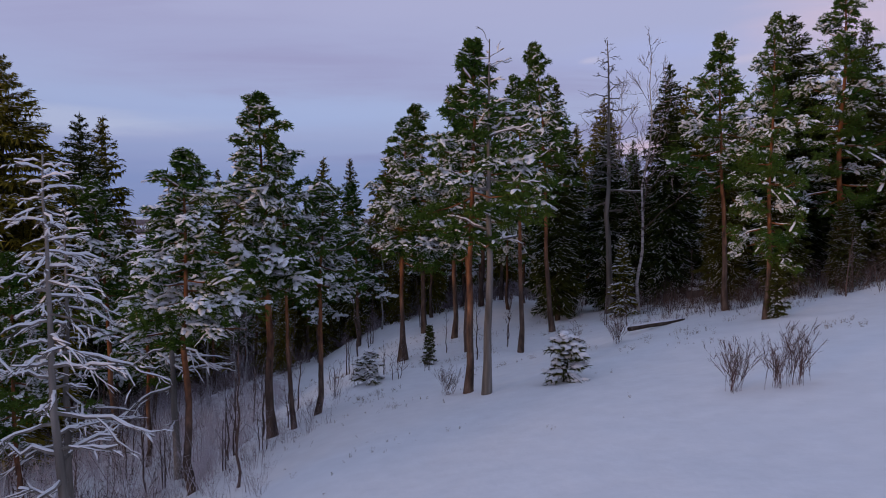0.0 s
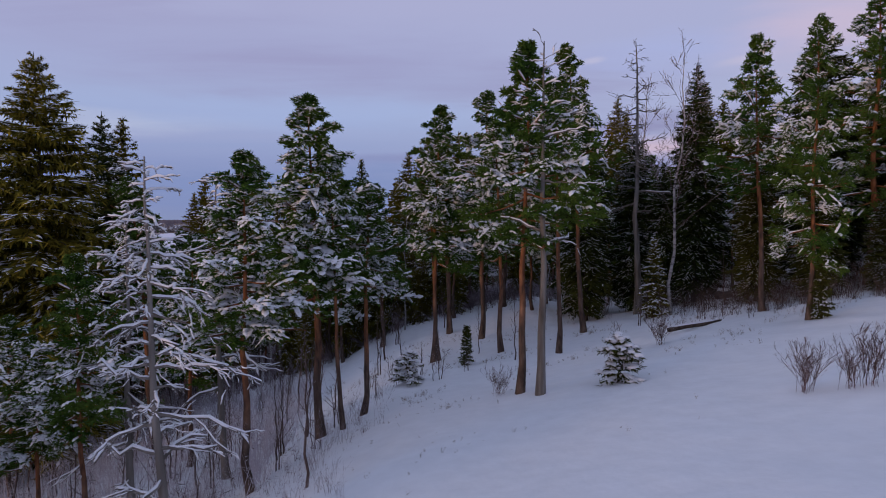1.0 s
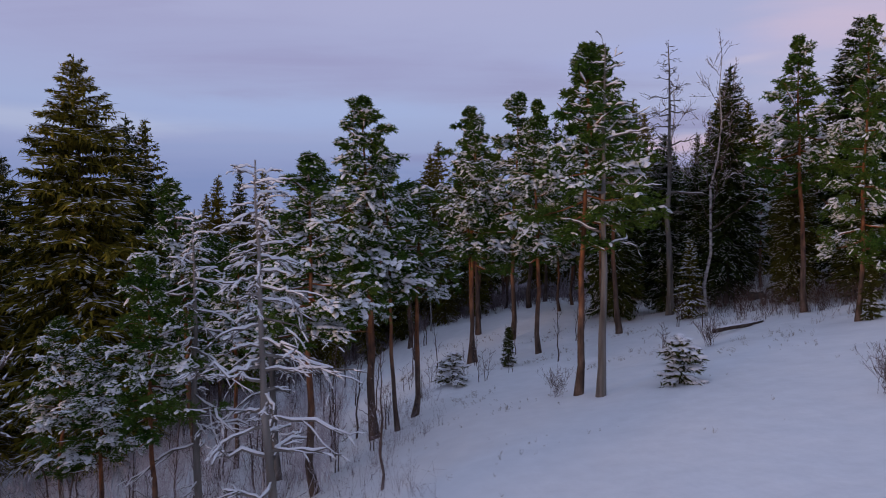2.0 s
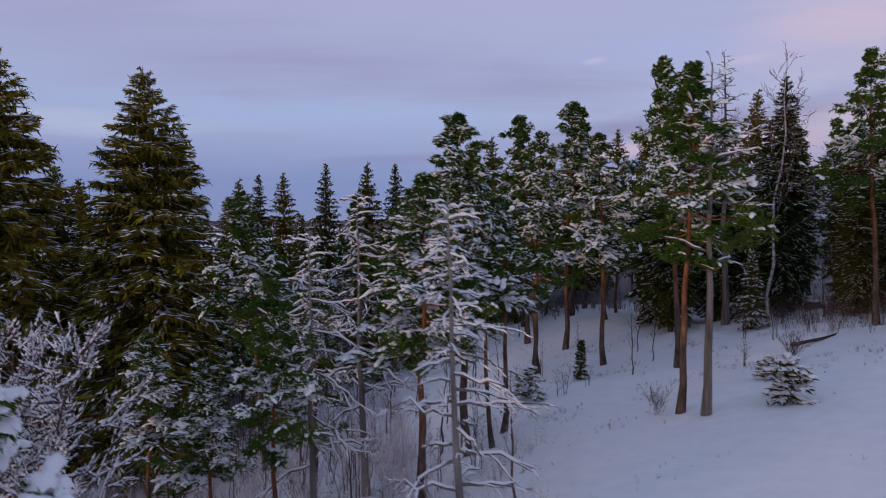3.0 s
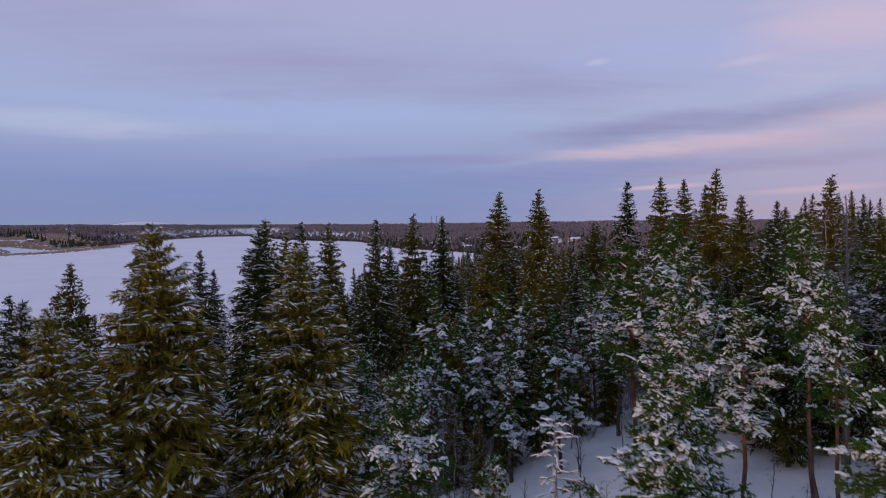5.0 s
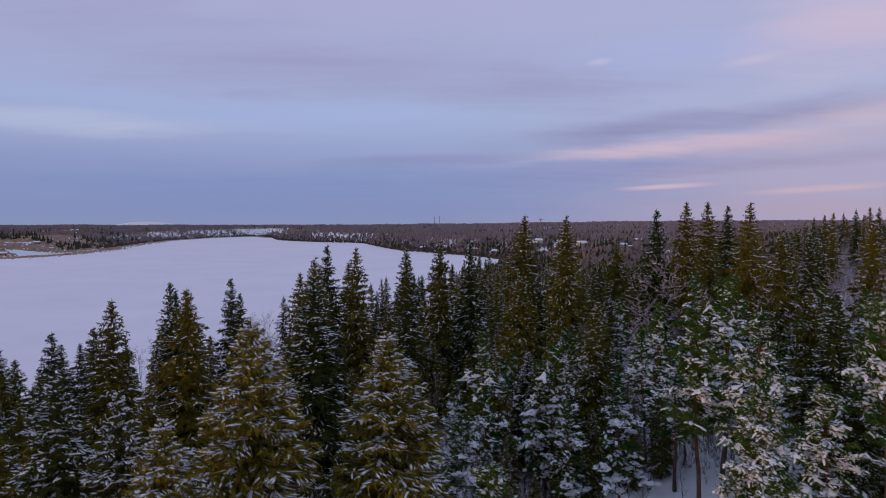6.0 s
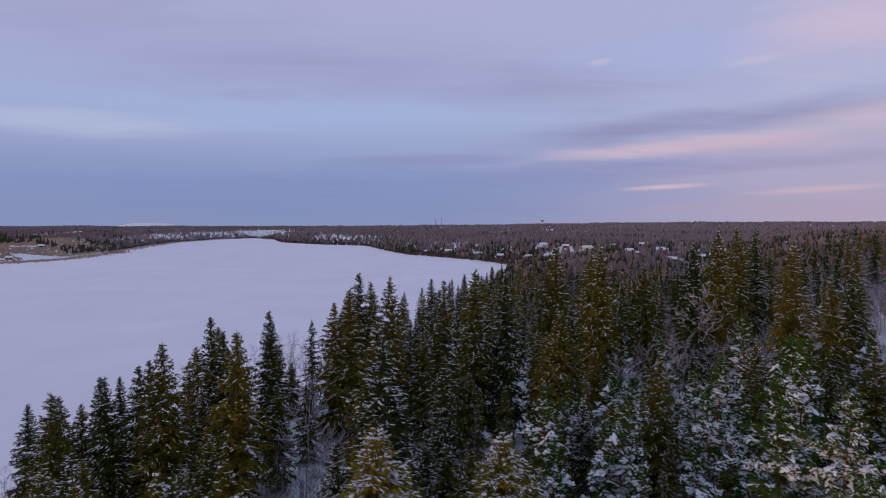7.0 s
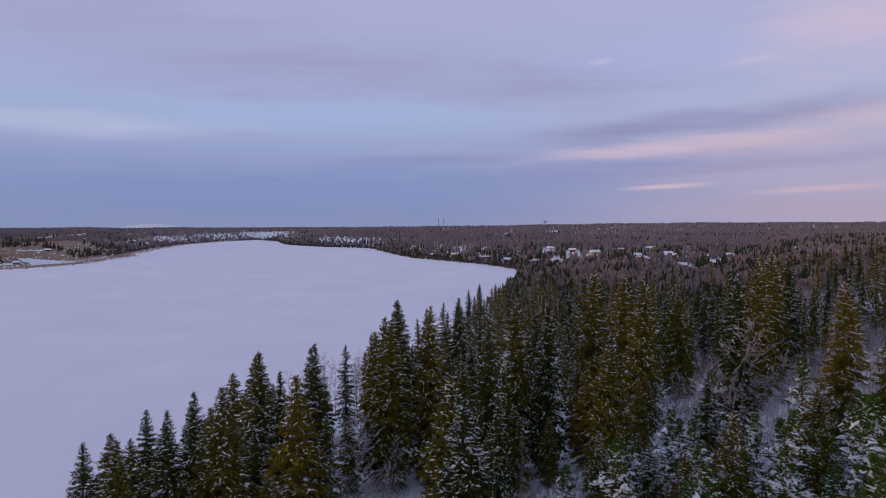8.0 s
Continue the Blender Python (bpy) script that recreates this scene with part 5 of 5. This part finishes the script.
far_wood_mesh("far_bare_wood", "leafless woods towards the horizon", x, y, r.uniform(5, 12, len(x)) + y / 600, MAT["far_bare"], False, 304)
x, y, r = far_places(9000, 1100, 4200, 214, lambda x, y, s, u: (s > 25) & (patch(x, y, 520, 45) > -0.6) & (east(x, y) | (s > 520) | (y > 2300)))
far_wood_mesh("far_frosted_wood", "frosted woods towards the horizon, blue-grey haze in their colour", x, y, r.uniform(6, 13, len(x)) + y / 500, MAT["hazed_frost"], False, 314)
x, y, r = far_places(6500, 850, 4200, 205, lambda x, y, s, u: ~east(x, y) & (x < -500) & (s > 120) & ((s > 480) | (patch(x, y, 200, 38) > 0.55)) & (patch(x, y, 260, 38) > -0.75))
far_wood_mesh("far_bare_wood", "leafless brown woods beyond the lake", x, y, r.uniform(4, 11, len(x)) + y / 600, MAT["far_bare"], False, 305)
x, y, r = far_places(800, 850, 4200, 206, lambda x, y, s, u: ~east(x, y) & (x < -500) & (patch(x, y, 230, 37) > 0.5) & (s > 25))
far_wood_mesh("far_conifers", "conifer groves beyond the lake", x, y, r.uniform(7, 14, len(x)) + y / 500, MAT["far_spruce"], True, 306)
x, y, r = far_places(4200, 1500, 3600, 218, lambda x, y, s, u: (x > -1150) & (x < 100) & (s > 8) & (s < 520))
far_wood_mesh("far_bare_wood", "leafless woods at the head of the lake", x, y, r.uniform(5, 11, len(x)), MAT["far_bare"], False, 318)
# low brown reed fields on the flat western shore
x, y, r = far_places(17000, 800, 3200, 216, lambda x, y, s, u: ~east(x, y) & (x < -450) & (s > 18) & (s < 640) & (patch(x, y, 240, 47) > -0.75))
foot = np.column_stack([x, y, height_at(x, y) - 0.1])
b = Build()
spikes(b, foot, foot + np.column_stack([r.normal(0, 1.0, len(x)), r.normal(0, 1.0, len(x)), r.uniform(1.5, 3.0, len(x))]), np.full(len(x), 9.0), r)
tagged(new("reed_field", b.mesh("reed_field", MAT["reed"])), "brown reed beds on the flat shore", "reeds", kind="stuff")
# low dark thicket along the wooded far shore
r = np.random.default_rng(220)
k, t = r.integers(6, 21, 12000), r.uniform(0, 1, 12000)
q = SHORE[k] + (SHORE[(k + 1) % len(SHORE)] - SHORE[k]) * t[:, None] + r.normal(0, 34, (12000, 2))
q = q[(shore_distance(q[:, 0], q[:, 1]) > 2) & (q[:, 1] > 450)]
foot = np.column_stack([q, height_at(q[:, 0], q[:, 1]) - 0.2])
b = Build()
spikes(b, foot, foot + np.column_stack([r.normal(0, 1.2, (len(q), 2)), r.uniform(2.5, 7.0, len(q))]), r.uniform(3.0, 7.0, len(q)), r)
tagged(new("shore_thicket", b.mesh("shore_thicket", MAT["twig"])), "dark leafless thicket along the wooded shore", "undergrowth", kind="stuff")
# reeds along the western shore
r = np.random.default_rng(210)
k = r.integers(16, 25, 5200)
t = r.uniform(0, 1, 5200)
q = SHORE[k] + (SHORE[(k + 1) % len(SHORE)] - SHORE[k]) * t[:, None] + r.normal(0, 13, (5200, 2)) + [3, 0]
foot = np.column_stack([q, np.full(5200, LAKE_Z - 0.05)])
b = Build()
spikes(b, foot, foot + np.column_stack([r.normal(0, 0.5, 5200), r.normal(0, 0.5, 5200), r.uniform(1.2, 2.4, 5200)]), np.full(5200, 3.0), r)
tagged(new("reeds", b.mesh("reeds", MAT["reed"])), "pale brown reed belt along the lake shore", "reeds", kind="stuff")


# ---- houses, masts and small things ----
def box(build, lo, hi):
    (x0, y0, z0), (x1, y1, z1) = lo, hi
    v = [(x, y, z) for z in (z0, z1) for y in (y0, y1) for x in (x0, x1)]
    f = [(0, 2, 3), (0, 3, 1), (4, 5, 7), (4, 7, 6), (0, 1, 5), (0, 5, 4), (1, 3, 7), (1, 7, 5), (3, 2, 6), (3, 6, 7), (2, 0, 4), (2, 4, 6)]
    build.add(v, f)


def plain(name, colour, rough=0.7):
    m, n, l, b = material(name, rough)
    col, h = noise_ramp(n, l, 1.5, [(0.3, tuple(c * 0.85 for c in colour)), (0.7, colour)], 6)
    l.new(col, b.inputs["Base Color"])
    return m


GLASS = plain("dark_window_glass", (0.03, 0.035, 0.045), 0.15)


def house(wide, deep, wall_h, roof_h, paint, label, windows=3):
    root = tree_root("house", label, "house", "houses of the suburb")
    root.empty_display_size = 2
    b = Build()
    box(b, (-wide / 2, -deep / 2, -1.5), (wide / 2, deep / 2, wall_h))
    wall = part("wall", b, paint, root, smooth=False)
    b = Build()
    o, t = 0.6, 0.35
    v = [(-wide / 2 - o, -deep / 2 - o, wall_h), (wide / 2 + o, -deep / 2 - o, wall_h), (wide / 2 + o, deep / 2 + o, wall_h), (-wide / 2 - o, deep / 2 + o, wall_h), (-wide / 2 - o, 0, wall_h + roof_h), (wide / 2 + o, 0, wall_h + roof_h)]
    v += [(x, y, z + t) for x, y, z in v]
    b.add(v, [(6, 7, 11), (6, 11, 10), (8, 9, 10), (8, 10, 11), (0, 1, 7), (0, 7, 6), (2, 3, 9), (2, 9, 8), (1, 2, 8), (1, 8, 7), (7, 8, 11), (3, 0, 6), (3, 6, 9), (9, 6, 10), (0, 2, 1), (0, 3, 2)])
    roof = part("roof", b, MAT["snow"], root, "snow-covered pitched roof", smooth=False)
    b = Build()
    box(b, (wide * 0.2, -0.4, wall_h + roof_h * 0.5), (wide * 0.2 + 0.8, 0.4, wall_h + roof_h + 1.2))
    part("chimney", b, plain("chimney_brick", (0.22, 0.12, 0.09)), roof, smooth=False)
    for k in range(windows):
        b = Build()
        x = -wide / 2 + wide * (k + 0.5) / windows
        box(b, (x - 0.6, -deep / 2 - 0.04, wall_h * 0.4), (x + 0.6, -deep / 2 + 0.05, wall_h * 0.4 + 1.3))
        part("window", b, GLASS, wall, smooth=False)
    return root


HOUSES = [house(11, 8, 3.2, 2.6, plain("white_plaster", (0.62, 0.60, 0.58)), "white house with snowy pitched roof"),
          house(13, 9, 5.6, 2.4, plain("yellow_boards", (0.50, 0.40, 0.25)), "two-storey yellow house with snowy roof", 4),
          house(9, 7, 2.9, 2.4, plain("red_boards", (0.22, 0.06, 0.04)), "red wooden house with snowy roof"),
          house(16, 10, 3.2, 2.2, plain("grey_boards", (0.30, 0.29, 0.28)), "long grey house with snowy roof", 5)]
r = np.random.default_rng(77)
for x, y, k in sites:
    plant(HOUSES[k], x, y, 1.0, turn=r.uniform(-35, 35), sink=0.2)


def stack(x, y, tall, wide, label):
    root = tree_root("chimney_stack", label, "chimney")
    b = Build()
    tube(b, [(0, 0, 0), (0, 0, tall * 0.85)], [wide, wide * 0.75], 12)
    part("shaft", b, plain("pale_concrete", (0.32, 0.31, 0.32)), root)
    b = Build()
    tube(b, [(0, 0, tall * 0.85), (0, 0, tall)], [wide * 0.78, wide * 0.7], 12)
    part("rim", b, plain("red_band", (0.3, 0.10, 0.08)), root)
    plant(root, x, y, sink=0.5)


stack(-75, 4050, 62, 2.6, "tall pale chimney of a distant plant")
stack(-41, 4050, 62, 2.6, "tall pale chimney of a distant plant")
tower = tree_root("water_tower", "distant water tower with a flared top", "tower")
b = Build()
tube(b, [(0, 0, 0), (0, 0, 30)], [4, 3.2], 12)
part("shaft", b, plain("tower_concrete", (0.30, 0.29, 0.30)), tower)
b = Build()
tube(b, [(0, 0, 29), (0, 0, 36), (0, 0, 39)], [4, 13, 12.5], 16)
part("tank", b, plain("tower_tank", (0.34, 0.33, 0.34)), tower)
plant(tower, 590, 3950, 1.0, sink=1.0)
# the far white hill beyond the lake
b = Build()
a, q = np.meshgrid(np.linspace(0, 6.283, 25)[:-1], np.linspace(0, 1, 8), indexing="ij")
hill = np.stack([np.cos(a) * q * 260, np.sin(a) * q * 120, 36 * (1 - q ** 2) * (1 + 0.25 * np.cos(3 * a) * q)], -1).reshape(-1, 3)
i, j = np.meshgrid(np.arange(24), np.arange(7), indexing="ij")
p0, p1 = i * 8 + j, ((i + 1) % 24) * 8 + j
b.add(hill + [-1930, 4080, float(height_at(-1930, 4080)) - 1], np.concatenate([np.stack([p0, p0 + 1, p1 + 1], -1).reshape(-1, 3), np.stack([p0, p1 + 1, p1], -1).reshape(-1, 3)]))
tagged(new("snowy_hill", b.mesh("snowy_hill", MAT["snow"])), "distant white snow-covered hill on the horizon", "hill", kind="structure")

# fallen log and boulder at the edge of the wood
log = tree_root("fallen_log", "fallen trunk lying in the snow", "log")
b = Build()
tube(b, [(-2.4, 0, 0.10), (-0.8, 0.05, 0.14), (1.0, -0.04, 0.16), (2.5, 0.03, 0.20)], [0.13, 0.12, 0.11, 0.08], 8)
part("trunk", b, MAT["spruce_bark"], log)
b = Build()
tube(b, [(-2.2, 0.03, 0.21), (-0.8, 0.07, 0.25), (1.0, 0.0, 0.26), (2.2, 0.04, 0.27)], [0.05, 0.09, 0.08, 0.03], 6)
part("snow_cover", b, MAT["snow"], log, "strip of snow along the log")
plant(log, 12.6, 35.4, 1.0, turn=33, sink=0.0)
boulder = tree_root("boulder", "dark boulder with a snow cap", "boulder")
bm = bmesh.new()
bmesh.ops.create_icosphere(bm, subdivisions=3, radius=0.62)
for v in bm.verts:
    v.co *= 1 + 0.22 * noise.fractal(v.co * 1.7, 0.8, 2.0, 4)
    v.co.z *= 0.75
me = bpy.data.meshes.new("stone")
bm.to_mesh(me)
bm.free()
me.materials.append(MAT["rock"])
stone = new("stone", me)
stone.parent = boulder
b = Build()
lumps(b, np.array([(0, 0, 0.40), (0.2, 0.1, 0.38), (-0.22, 0.05, 0.36)]), np.array([(0.42, 0.36, 0.14)] * 3), np.random.default_rng(3), 0.15)
part("snow_cap", b, MAT["snow"], boulder, "cap of snow")
plant(boulder, 19.7, 47.4, 1.1, sink=-0.25)
# wooden landing stage on the far shore of the lake
pier = tree_root("pier", "narrow wooden pier on the frozen lake", "pier")
deck = Build()
box(deck, (-22, -0.9, 0.7), (22, 0.9, 0.95))
part("deck", deck, MAT["grey_bark"], pier, smooth=False)
for x in range(-20, 21, 8):
    for y in (-0.7, 0.7):
        post = Build()
        tube(post, [(x, y, -0.5), (x, y, 0.8)], [0.14, 0.13], 6)
        part("post", post, MAT["grey_bark"], pier)
pier.matrix_basis = pose(-655, 1090, LAKE_Z, 0, 0, -12)
